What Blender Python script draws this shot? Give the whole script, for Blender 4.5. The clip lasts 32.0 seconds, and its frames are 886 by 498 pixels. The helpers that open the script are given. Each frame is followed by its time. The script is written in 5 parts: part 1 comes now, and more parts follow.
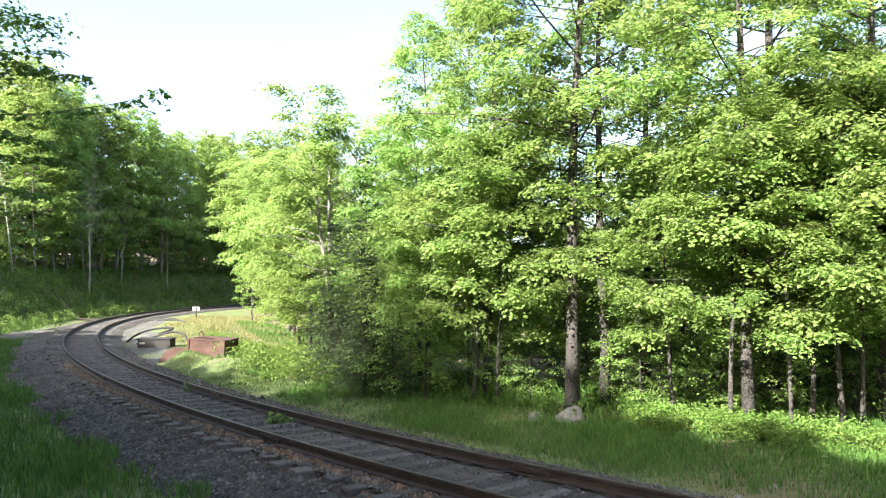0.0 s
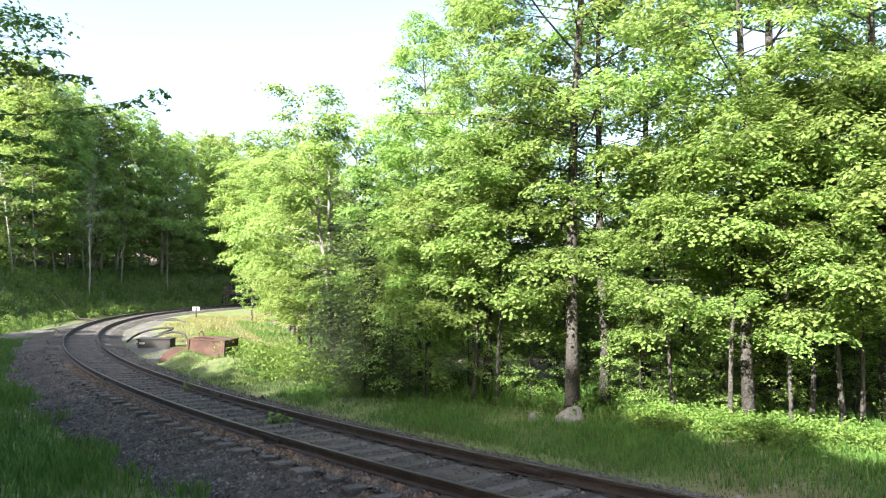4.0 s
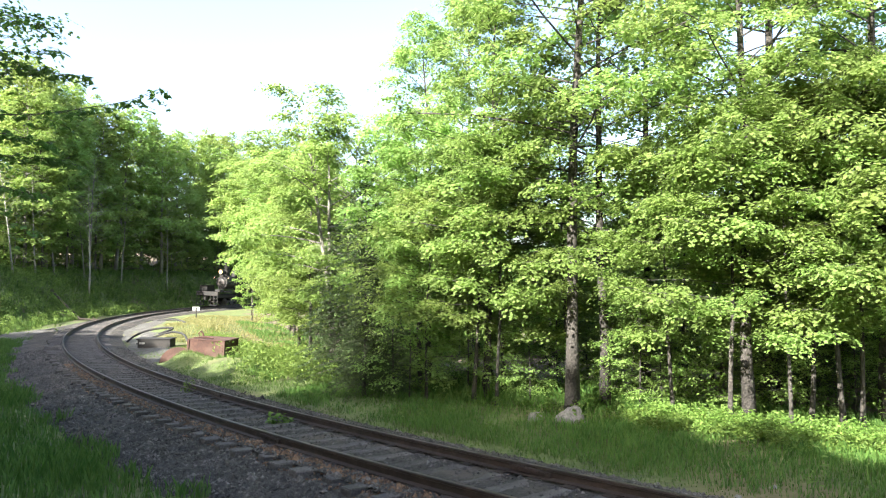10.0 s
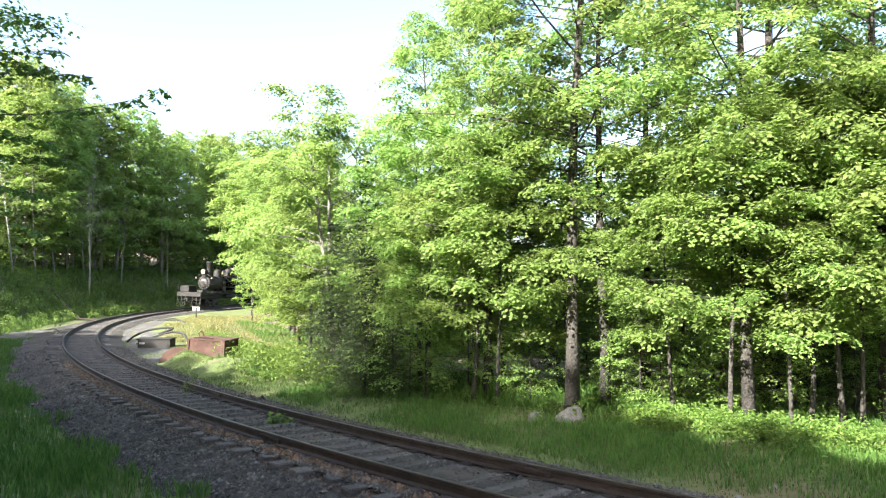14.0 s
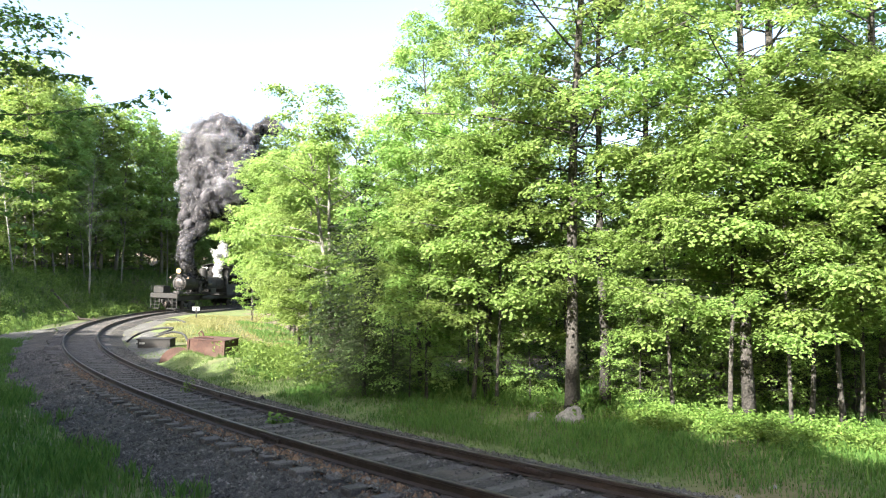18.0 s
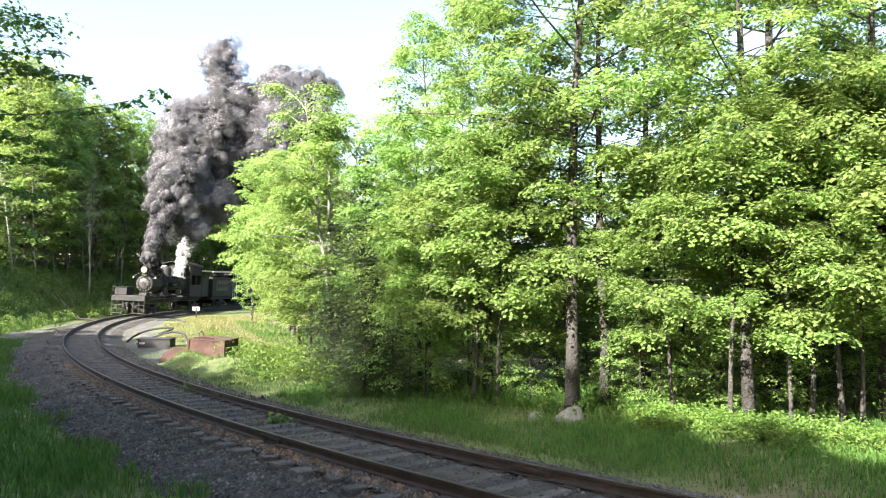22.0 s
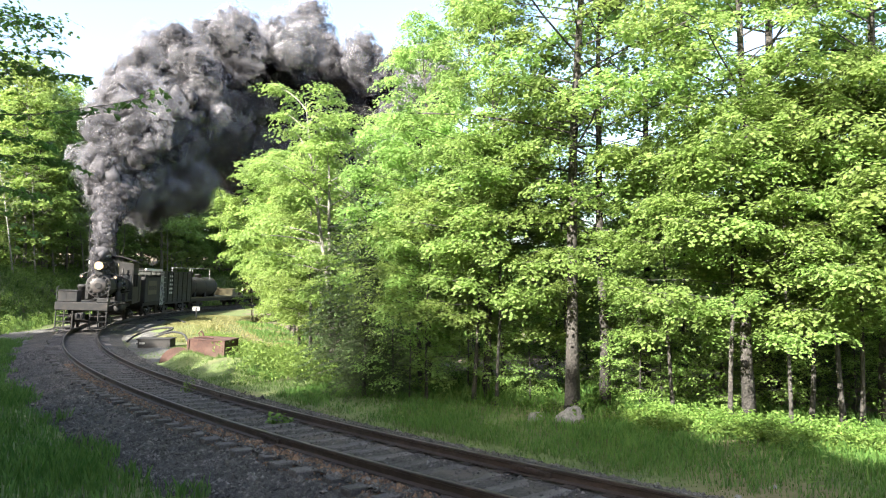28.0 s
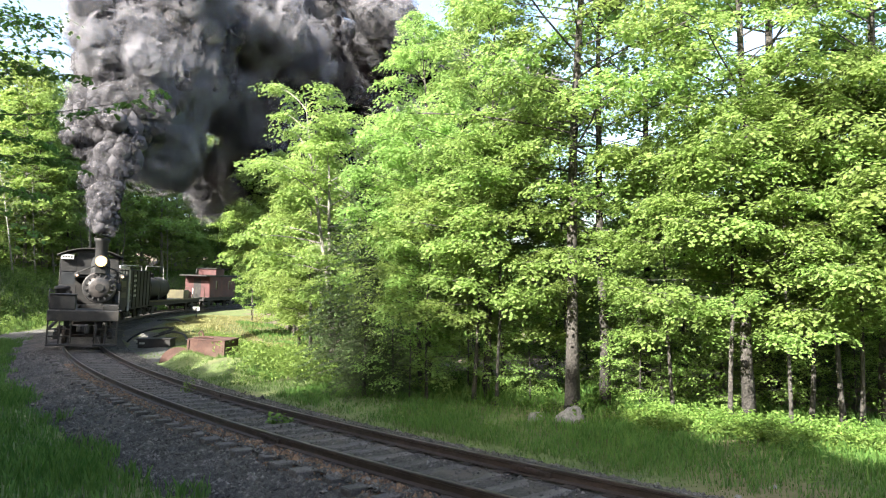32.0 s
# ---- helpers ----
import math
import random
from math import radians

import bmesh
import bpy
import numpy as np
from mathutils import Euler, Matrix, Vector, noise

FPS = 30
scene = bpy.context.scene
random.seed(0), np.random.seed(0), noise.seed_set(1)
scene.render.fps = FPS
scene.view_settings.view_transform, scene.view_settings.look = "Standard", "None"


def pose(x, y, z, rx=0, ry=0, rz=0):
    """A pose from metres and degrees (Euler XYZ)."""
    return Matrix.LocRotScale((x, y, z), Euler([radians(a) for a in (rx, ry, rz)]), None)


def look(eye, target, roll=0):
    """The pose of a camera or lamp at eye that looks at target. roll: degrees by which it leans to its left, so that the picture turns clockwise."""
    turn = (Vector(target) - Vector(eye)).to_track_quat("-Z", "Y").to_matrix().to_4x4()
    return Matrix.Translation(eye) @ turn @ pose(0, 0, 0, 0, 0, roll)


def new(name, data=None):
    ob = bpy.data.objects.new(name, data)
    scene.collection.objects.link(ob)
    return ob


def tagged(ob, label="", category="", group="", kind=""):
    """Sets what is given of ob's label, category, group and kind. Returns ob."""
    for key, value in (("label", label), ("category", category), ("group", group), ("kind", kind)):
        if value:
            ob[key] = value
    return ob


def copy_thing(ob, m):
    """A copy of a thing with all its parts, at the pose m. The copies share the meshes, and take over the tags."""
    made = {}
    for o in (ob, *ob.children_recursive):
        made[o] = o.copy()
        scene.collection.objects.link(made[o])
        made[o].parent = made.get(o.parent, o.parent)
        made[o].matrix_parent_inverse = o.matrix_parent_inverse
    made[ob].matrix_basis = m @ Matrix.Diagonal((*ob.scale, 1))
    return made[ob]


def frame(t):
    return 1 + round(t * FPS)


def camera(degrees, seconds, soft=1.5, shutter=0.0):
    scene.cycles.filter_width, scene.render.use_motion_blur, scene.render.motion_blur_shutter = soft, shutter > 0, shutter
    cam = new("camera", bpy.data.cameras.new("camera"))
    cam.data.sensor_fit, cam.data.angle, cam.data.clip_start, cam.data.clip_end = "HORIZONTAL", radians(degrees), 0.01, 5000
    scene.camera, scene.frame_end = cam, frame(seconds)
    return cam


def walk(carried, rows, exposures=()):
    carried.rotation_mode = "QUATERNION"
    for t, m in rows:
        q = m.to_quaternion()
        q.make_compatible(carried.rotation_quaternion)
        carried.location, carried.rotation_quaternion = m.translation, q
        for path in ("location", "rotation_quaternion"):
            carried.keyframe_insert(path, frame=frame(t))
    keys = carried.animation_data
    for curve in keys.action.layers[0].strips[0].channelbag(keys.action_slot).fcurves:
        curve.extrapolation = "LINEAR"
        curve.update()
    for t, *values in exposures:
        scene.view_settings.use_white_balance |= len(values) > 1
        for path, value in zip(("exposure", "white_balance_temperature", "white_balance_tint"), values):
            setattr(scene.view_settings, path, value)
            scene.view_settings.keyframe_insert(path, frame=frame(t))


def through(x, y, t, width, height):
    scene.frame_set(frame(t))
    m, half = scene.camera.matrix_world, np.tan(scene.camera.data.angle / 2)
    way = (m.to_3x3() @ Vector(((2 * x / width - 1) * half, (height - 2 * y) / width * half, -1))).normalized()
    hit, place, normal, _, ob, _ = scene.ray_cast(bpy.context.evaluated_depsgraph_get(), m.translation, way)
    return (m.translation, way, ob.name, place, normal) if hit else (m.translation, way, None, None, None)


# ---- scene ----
# One field of view of about 64 degrees; the camera stands on a tripod on the grassy bank.
CAM_Z = 2.75
cam = camera(64.2, 32.0, soft=1.15)
walk(cam, [(0.0, pose(0, 0, CAM_Z, 92.7, 0, 0)), (32.0, pose(0, 0, CAM_Z, 92.7, 0, 0))],
     exposures=[(0.0, 2.56), (32.0, 2.56)])

# ---- light: morning sun from behind and to the left, bright hazy sky ----
SUN_FROM = Vector((-0.52, -0.68, 0.60)).normalized()
world = bpy.data.worlds.new("sky")
scene.world = world
world.use_nodes = True
wn = world.node_tree.nodes
sky = wn.new("ShaderNodeTexSky")
sky.sky_type, sky.sun_disc = "NISHITA", False
sky.sun_elevation = math.asin(SUN_FROM.z)
sky.sun_rotation = math.atan2(SUN_FROM.x, SUN_FROM.y)
sky.air_density, sky.dust_density, sky.ozone_density = 1.0, 4.0, 1.0
world.node_tree.links.new(sky.outputs[0], wn["Background"].inputs["Color"])
wn["Background"].inputs["Strength"].default_value = 0.11
sun = new("sun", bpy.data.lights.new("sun", "SUN"))
sun.data.energy, sun.data.angle, sun.data.color = 5.0, radians(0.55), (1.0, 0.95, 0.86)
sun.matrix_world = look(SUN_FROM * 100, (0, 0, 0))


# ---- small building helpers ----
class Build:
    """Collects vertices and faces of one mesh."""

    def __init__(self):
        self.v, self.f, self.n = [], [], 0

    def add(self, verts, faces):
        self.v.append(np.asarray(verts, float))
        n = self.n
        self.f.extend([tuple(i + n for i in f) for f in faces])
        self.n += len(verts)

    def add_many(self, verts, faces):
        """verts (k, m, 3): k copies of one small face set."""
        k, m = verts.shape[:2]
        base = self.n + np.arange(k)[:, None, None] * m
        fa = (np.asarray(faces)[None] + base).reshape(-1, len(faces[0]))
        self.v.append(verts.reshape(-1, 3))
        self.f.extend(map(tuple, fa.tolist()))
        self.n += k * m

    def mesh(self, name, material, smooth=False):
        me = bpy.data.meshes.new(name)
        me.from_pydata(np.concatenate(self.v).tolist(), [], self.f)
        me.materials.append(material)
        if smooth:
            me.polygons.foreach_set("use_smooth", [True] * len(me.polygons))
        me.update()
        return me

    def box(self, x0, x1, y0, y1, z0, z1, bev=0.0):
        b = bev
        if b <= 0:
            v = [(x, y, z) for x in (x0, x1) for y in (y0, y1) for z in (z0, z1)]
            self.add(v, [(0, 1, 3, 2), (4, 6, 7, 5), (0, 4, 5, 1), (2, 3, 7, 6), (0, 2, 6, 4), (1, 5, 7, 3)])
            return self
        bm = bmesh.new()
        bmesh.ops.create_cube(bm, size=1)
        for w in bm.verts:
            w.co = Vector(((x0 + x1) / 2 + w.co.x * (x1 - x0), (y0 + y1) / 2 + w.co.y * (y1 - y0), (z0 + z1) / 2 + w.co.z * (z1 - z0)))
        bmesh.ops.bevel(bm, geom=bm.edges[:], offset=b, segments=1, affect="EDGES")
        self.from_bm(bm)
        return self

    def from_bm(self, bm):
        bm.verts.index_update()
        self.add([w.co[:] for w in bm.verts], [[w.index for w in f.verts] for f in bm.faces])
        bm.free()

    def tube(self, pts, radii, sides=6, caps=True):
        pts = np.asarray(pts, float)
        radii = np.broadcast_to(np.asarray(radii, float), (len(pts),))
        d = np.gradient(pts, axis=0)
        d /= np.linalg.norm(d, axis=1)[:, None] + 1e-9
        ref = np.array([0.0, 0, 1]) if abs(d[:, 2]).mean() < 0.8 else np.array([1.0, 0, 0])
        u = np.cross(d, ref)
        u /= np.linalg.norm(u, axis=1)[:, None] + 1e-9
        w = np.cross(d, u)
        a = np.arange(sides) * 2 * np.pi / sides
        ring = pts[:, None] + radii[:, None, None] * (np.cos(a)[None, :, None] * u[:, None] + np.sin(a)[None, :, None] * w[:, None])
        m = len(pts)
        faces = [(i * sides + j, i * sides + (j + 1) % sides, (i + 1) * sides + (j + 1) % sides, (i + 1) * sides + j)
                 for i in range(m - 1) for j in range(sides)]
        if caps:
            faces += [tuple(range(sides))[::-1], tuple((m - 1) * sides + j for j in range(sides))]
        self.add(ring.reshape(-1, 3), faces)
        return self

    def lathe(self, prof, axis="z", at=(0, 0, 0), sides=20):
        """prof: (radius, height) pairs turned round an axis."""
        a = np.arange(sides) * 2 * np.pi / sides
        v = []
        for r, h in prof:
            c, s = r * np.cos(a), r * np.sin(a)
            k = np.full(sides, h)
            v.append(np.stack({"z": (c, s, k), "x": (k, c, s), "y": (s, k, c)}[axis], 1) + np.array(at))
        m = len(prof)
        f = [(i * sides + j, i * sides + (j + 1) % sides, (i + 1) * sides + (j + 1) % sides, (i + 1) * sides + j)
             for i in range(m - 1) for j in range(sides)]
        f += [tuple(range(sides))[::-1], tuple((m - 1) * sides + j for j in range(sides))]
        self.add(np.concatenate(v), f)
        return self


def part(name, build, material, parent, label="", smooth=False):
    ob = new(name, build.mesh(name, material, smooth))
    ob.parent = parent
    if label:
        ob["label"] = label
    return ob


def thing(name, m, label, category, group="", kind=""):
    ob = new(name)
    ob.matrix_basis = m
    return tagged(ob, label, category, group, kind)


# ---- materials ----
def nodes_of(name):
    m = bpy.data.materials.new(name)
    m.use_nodes = True
    return m, m.node_tree.nodes, m.node_tree.links


def surface(name, stops, scale=4.0, fine=40.0, rough=0.8, metal=0.0, bump=0.3, stain=None, vary=0.0, depth=0.02):
    """A two-scale noise surface: stops are colours from dark to light; stain: (colour, amount, scale)."""
    m, n, l = nodes_of(name)
    b = n["Principled BSDF"]
    b.inputs["Roughness"].default_value, b.inputs["Metallic"].default_value = rough, metal
    co = n.new("ShaderNodeTexCoord")
    a, f = n.new("ShaderNodeTexNoise"), n.new("ShaderNodeTexNoise")
    a.inputs["Scale"].default_value, a.inputs["Detail"].default_value = scale, 6
    f.inputs["Scale"].default_value, f.inputs["Detail"].default_value = fine, 4
    mx = n.new("ShaderNodeMath")
    mx.operation = "MULTIPLY_ADD"
    mx.inputs[1].default_value = 0.5
    half = n.new("ShaderNodeMath")
    half.operation = "MULTIPLY"
    half.inputs[1].default_value = 0.5
    for t in (a, f):
        l.new(co.outputs["Object"], t.inputs["Vector"])
    l.new(f.outputs["Fac"], half.inputs[0])
    l.new(a.outputs["Fac"], mx.inputs[0])
    l.new(half.outputs[0], mx.inputs[2])
    r = n.new("ShaderNodeValToRGB")
    e = r.color_ramp.elements
    while len(e) < len(stops):
        e.new(0.5)
    for i, c in enumerate(stops):
        e[i].position = 0.32 + 0.36 * i / max(1, len(stops) - 1)
        e[i].color = (*c, 1)
    l.new(mx.outputs[0], r.inputs[0])
    out = r.outputs[0]
    if stain:
        s = n.new("ShaderNodeTexNoise")
        s.inputs["Scale"].default_value, s.inputs["Detail"].default_value = stain[2], 5
        l.new(co.outputs["Object"], s.inputs["Vector"])
        sr = n.new("ShaderNodeValToRGB")
        sr.color_ramp.elements[0].position, sr.color_ramp.elements[1].position = 0.5, 0.64
        sr.color_ramp.elements[1].color = (stain[1],) * 3 + (1,)
        l.new(s.outputs["Fac"], sr.inputs[0])
        mc = n.new("ShaderNodeMixRGB")
        mc.inputs[2].default_value = (*stain[0], 1)
        l.new(sr.outputs[0], mc.inputs[0])
        l.new(out, mc.inputs[1])
        out = mc.outputs[0]
    if vary:
        info, hs, mr = n.new("ShaderNodeObjectInfo"), n.new("ShaderNodeHueSaturation"), n.new("ShaderNodeMapRange")
        mr.inputs[3].default_value, mr.inputs[4].default_value = 1 - vary, 1 + vary
        l.new(info.outputs["Random"], mr.inputs[0])
        l.new(mr.outputs[0], hs.inputs["Value"])
        l.new(out, hs.inputs["Color"])
        out = hs.outputs[0]
    l.new(out, b.inputs["Base Color"])
    if bump:
        bp = n.new("ShaderNodeBump")
        bp.inputs["Strength"].default_value, bp.inputs["Distance"].default_value = bump, depth
        l.new(f.outputs["Fac"], bp.inputs["Height"])
        l.new(bp.outputs[0], b.inputs["Normal"])
    return m


def leafy(name, dark, light, through=0.4, gloss=0.3):
    """Leaves: each leaf has its own tone; light passes through them."""
    m, n, l = nodes_of(name)
    b = n["Principled BSDF"]
    b.inputs["Roughness"].default_value = 0.55
    b.inputs["Specular IOR Level"].default_value = gloss
    geo, info = n.new("ShaderNodeNewGeometry"), n.new("ShaderNodeObjectInfo")
    r = n.new("ShaderNodeValToRGB")
    r.color_ramp.elements[0].color, r.color_ramp.elements[1].color = (*dark, 1), (*light, 1)
    l.new(geo.outputs["Random Per Island"], r.inputs[0])
    hs, mr, mh = n.new("ShaderNodeHueSaturation"), n.new("ShaderNodeMapRange"), n.new("ShaderNodeMapRange")
    mr.inputs[3].default_value, mr.inputs[4].default_value = 0.82, 1.18
    mh.inputs[3].default_value, mh.inputs[4].default_value = 0.485, 0.51
    l.new(info.outputs["Random"], mr.inputs[0])
    l.new(info.outputs["Random"], mh.inputs[0])
    l.new(mr.outputs[0], hs.inputs["Value"])
    l.new(mh.outputs[0], hs.inputs["Hue"])
    l.new(r.outputs[0], hs.inputs["Color"])
    l.new(hs.outputs[0], b.inputs["Base Color"])
    tr, mix = n.new("ShaderNodeBsdfTranslucent"), n.new("ShaderNodeMixShader")
    l.new(hs.outputs[0], tr.inputs["Color"])
    mix.inputs[0].default_value = through
    l.new(b.outputs[0], mix.inputs[1])
    l.new(tr.outputs[0], mix.inputs[2])
    l.new(mix.outputs[0], n["Material Output"].inputs["Surface"])
    return m


def glow(name, colour, strength):
    m, n, l = nodes_of(name)
    e = n.new("ShaderNodeEmission")
    e.inputs[0].default_value, e.inputs[1].default_value = (*colour, 1), strength
    l.new(e.outputs[0], n["Material Output"].inputs["Surface"])
    return m


def vapour(name, dark, light, cover, through=0.45, grain=3.2):
    """Smoke and steam: soft matter of uneven thickness; cover: how dense it is in its thin and thick places."""
    m, n, l = nodes_of(name)
    d, t, mix, tr, mix2 = (n.new("ShaderNodeBsdfDiffuse"), n.new("ShaderNodeBsdfTransparent"), n.new("ShaderNodeMixShader"),
                           n.new("ShaderNodeBsdfTranslucent"), n.new("ShaderNodeMixShader"))
    co, no, r, mr = n.new("ShaderNodeTexCoord"), n.new("ShaderNodeTexNoise"), n.new("ShaderNodeValToRGB"), n.new("ShaderNodeMapRange")
    no.inputs["Scale"].default_value, no.inputs["Detail"].default_value = grain, 4
    l.new(co.outputs["Object"], no.inputs["Vector"])
    r.color_ramp.elements[0].color, r.color_ramp.elements[1].color = (*dark, 1), (*light, 1)
    r.color_ramp.elements[0].position, r.color_ramp.elements[1].position = 0.38, 0.62
    l.new(no.outputs["Fac"], r.inputs[0])
    l.new(r.outputs[0], d.inputs["Color"])
    l.new(r.outputs[0], tr.inputs["Color"])
    mix2.inputs[0].default_value = through
    l.new(d.outputs[0], mix2.inputs[1])
    l.new(tr.outputs[0], mix2.inputs[2])
    mr.inputs[1].default_value, mr.inputs[2].default_value = 0.38, 0.62
    mr.inputs[3].default_value, mr.inputs[4].default_value = cover
    l.new(no.outputs["Fac"], mr.inputs[0])
    l.new(mr.outputs[0], mix.inputs[0])
    l.new(t.outputs[0], mix.inputs[1])
    l.new(mix2.outputs[0], mix.inputs[2])
    l.new(mix.outputs[0], n["Material Output"].inputs["Surface"])
    return m


GRASS_SOIL = surface("grassy_soil", [(0.035, 0.045, 0.015), (0.07, 0.10, 0.025), (0.13, 0.14, 0.05)], 0.6, 9, 0.95, 0, 0.6, ((0.10, 0.075, 0.045), 0.7, 0.35))
GRAVEL = surface("ballast_gravel", [(0.011, 0.010, 0.0092), (0.024, 0.0225, 0.020), (0.062, 0.058, 0.053)], 5, 30, 0.95, 0, 1.0, ((0.09, 0.075, 0.06), 0.6, 0.8), depth=0.05)
STONES = surface("crushed_stone", [(0.022, 0.021, 0.0195), (0.050, 0.047, 0.044), (0.125, 0.119, 0.110)], 3, 25, 0.9, 0, 0.4)
RUSTY_GRAVEL = surface("rust_stained_gravel", [(0.045, 0.028, 0.018), (0.095, 0.058, 0.034), (0.15, 0.10, 0.062)], 6, 30, 0.95, 0, 0.8)
ROAD_DIRT = surface("pale_dirt_road", [(0.022, 0.021, 0.019), (0.050, 0.048, 0.044), (0.150, 0.146, 0.135)], 2.2, 26, 0.95, 0, 0.6)
RAIL = surface("rusty_rail_steel", [(0.016, 0.013, 0.0115), (0.032, 0.025, 0.021), (0.062, 0.044, 0.035)], 5, 60, 0.6, 0.4, 0.2)
RAIL_TOP = surface("worn_rail_head", [(0.055, 0.044, 0.035), (0.12, 0.098, 0.078)], 3, 60, 0.5, 0.5, 0.1)
TIE = surface("weathered_tie_wood", [(0.022, 0.020, 0.0185), (0.050, 0.046, 0.043), (0.112, 0.105, 0.101)], 3, 35, 0.9, 0, 0.7, vary=0.3)
BARK = surface("grey_bark", [(0.03, 0.027, 0.023), (0.075, 0.068, 0.058), (0.16, 0.15, 0.13)], 2.2, 22, 0.95, 0, 0.9, vary=0.25, depth=0.04)
BARK_DARK = surface("dark_bark", [(0.020, 0.018, 0.016), (0.050, 0.045, 0.040), (0.100, 0.092, 0.083)], 2.2, 22, 0.95, 0, 0.9, vary=0.25, depth=0.04)
BARK_PALE = surface("pale_bark", [(0.07, 0.065, 0.055), (0.17, 0.16, 0.14), (0.30, 0.29, 0.26)], 2.2, 22, 0.9, 0, 0.7, vary=0.15)
LEAF = leafy("maple_leaf", (0.180, 0.285, 0.066), (0.275, 0.395, 0.122), 0.66)
LEAF_YELLOW = leafy("young_beech_leaf", (0.182, 0.275, 0.062), (0.268, 0.372, 0.112), 0.64)
# Darker copy of the leaf green; woodland shade is put into its colour.
LEAF_DARK = leafy("darkened_leaf", (0.080, 0.155, 0.030), (0.135, 0.235, 0.055), 0.5)
NEEDLE = leafy("hemlock_needle", (0.034, 0.066, 0.022), (0.080, 0.122, 0.042), 0.25)
BLADE = leafy("grass_blade", (0.044, 0.105, 0.018), (0.105, 0.185, 0.042), 0.4)
DRY_BLADE = leafy("dry_grass_blade", (0.110, 0.115, 0.040), (0.210, 0.190, 0.085), 0.35)
WEED = leafy("weed_leaf", (0.080, 0.150, 0.025), (0.160, 0.240, 0.055), 0.4)
LITTER = surface("leaf_litter", [(0.05, 0.039, 0.026), (0.10, 0.078, 0.052), (0.17, 0.135, 0.095)], 1.5, 18, 0.95, 0, 0.8)
ROCK = surface("pale_boulder", [(0.08, 0.077, 0.072), (0.16, 0.155, 0.145), (0.26, 0.25, 0.24)], 3, 20, 0.9, 0, 0.6)
RUST = surface("rusted_plate", [(0.028, 0.013, 0.009), (0.052, 0.023, 0.016), (0.080, 0.040, 0.028)], 2.5, 22, 0.85, 0.0, 0.5, ((0.085, 0.055, 0.043), 0.6, 1.2))
# Engine black and grey are darkened to stand in for tree and smoke shade.
BLACK = surface("sooty_black_paint", [(0.004, 0.004, 0.004), (0.008, 0.0078, 0.0075), (0.018, 0.0165, 0.015)], 2.5, 18, 0.72, 0.0, 0.2, ((0.028, 0.022, 0.018), 0.3, 1.4))
GREY_IRON = surface("darkened_dusty_iron", [(0.005, 0.005, 0.005), (0.010, 0.0097, 0.0095), (0.026, 0.0245, 0.023)], 4, 24, 0.7, 0.0, 0.2, ((0.035, 0.026, 0.020), 0.4, 2.0))
GRAPHITE = surface("graphite_smokebox", [(0.016, 0.015, 0.015), (0.032, 0.031, 0.031), (0.065, 0.062, 0.06)], 4, 24, 0.5, 0.3, 0.2, ((0.10, 0.08, 0.07), 0.4, 2.0))
HOSE = surface("black_rubber", [(0.008, 0.008, 0.008), (0.015, 0.015, 0.015), (0.03, 0.03, 0.029)], 4, 30, 0.85, 0, 0.2)
GALV = surface("weathered_label", [(0.16, 0.16, 0.15), (0.25, 0.25, 0.24), (0.33, 0.33, 0.31)], 4, 24, 0.7, 0, 0.1)
WHITE = surface("white_paint", [(0.45, 0.45, 0.43), (0.60, 0.60, 0.58), (0.70, 0.70, 0.68)], 3, 22, 0.6, 0, 0.1)
# Yellow is lowered to olive; the shade on the train sits in the colour.
YELLOW = surface("shade_darkened_yellow", [(0.03, 0.026, 0.012), (0.055, 0.048, 0.020), (0.09, 0.08, 0.035)], 3, 22, 0.6, 0, 0.15)
CAR_WOOD = surface("dark_green_car_boards", [(0.009, 0.011, 0.009), (0.018, 0.021, 0.017), (0.036, 0.036, 0.031)], 2, 26, 0.75, 0, 0.3, vary=0.2)
# The red is darkened: shade from trees and smoke is put into it.
RED = surface("shaded_caboose_red", [(0.025, 0.006, 0.006), (0.05, 0.010, 0.010), (0.075, 0.018, 0.016)], 2, 22, 0.65, 0, 0.2, vary=0.1)
GLASS_DARK = surface("dark_window", [(0.02, 0.022, 0.025), (0.035, 0.038, 0.04)], 2, 10, 0.15, 0, 0)
LAMP = glow("headlight_lens", (1.0, 0.60, 0.24), 0.8)
MARKER = glow("marker_lens", (1.0, 0.62, 0.36), 0.7)
SD, SL = (0.105, 0.102, 0.110), (0.145, 0.141, 0.151)
# Older smoke is set lighter to stand in for light scattering inside it.
OD, OL = (0.235, 0.232, 0.250), (0.290, 0.287, 0.308)
SMOKE = [vapour("coal_smoke", SD, SL, (0.85, 1.0), 0.5, 2.2), vapour("coal_smoke_wisp", SD, SL, (0.15, 0.5), 0.5, 2.2)]
RIPE_SMOKE = [vapour("ripe_smoke", (0.13, 0.128, 0.137), (0.165, 0.162, 0.173), (0.5, 0.8), 0.55, 1.0),
              vapour("ripe_smoke_wisp", (0.15, 0.148, 0.158), (0.195, 0.192, 0.205), (0.10, 0.42), 0.5, 1.0)]
OLD_SMOKE = [vapour("old_smoke", OD, OL, (0.7, 0.95), 0.5, 0.5), vapour("old_smoke_wisp", OD, OL, (0.08, 0.36), 0.5, 0.5)]
STEAM = [vapour("white_steam", (0.70, 0.70, 0.70), (0.80, 0.80, 0.80), (0.6, 0.9), 0.5), vapour("white_steam_wisp", (0.7, 0.7, 0.7), (0.8, 0.8, 0.8), (0.15, 0.55), 0.5)]

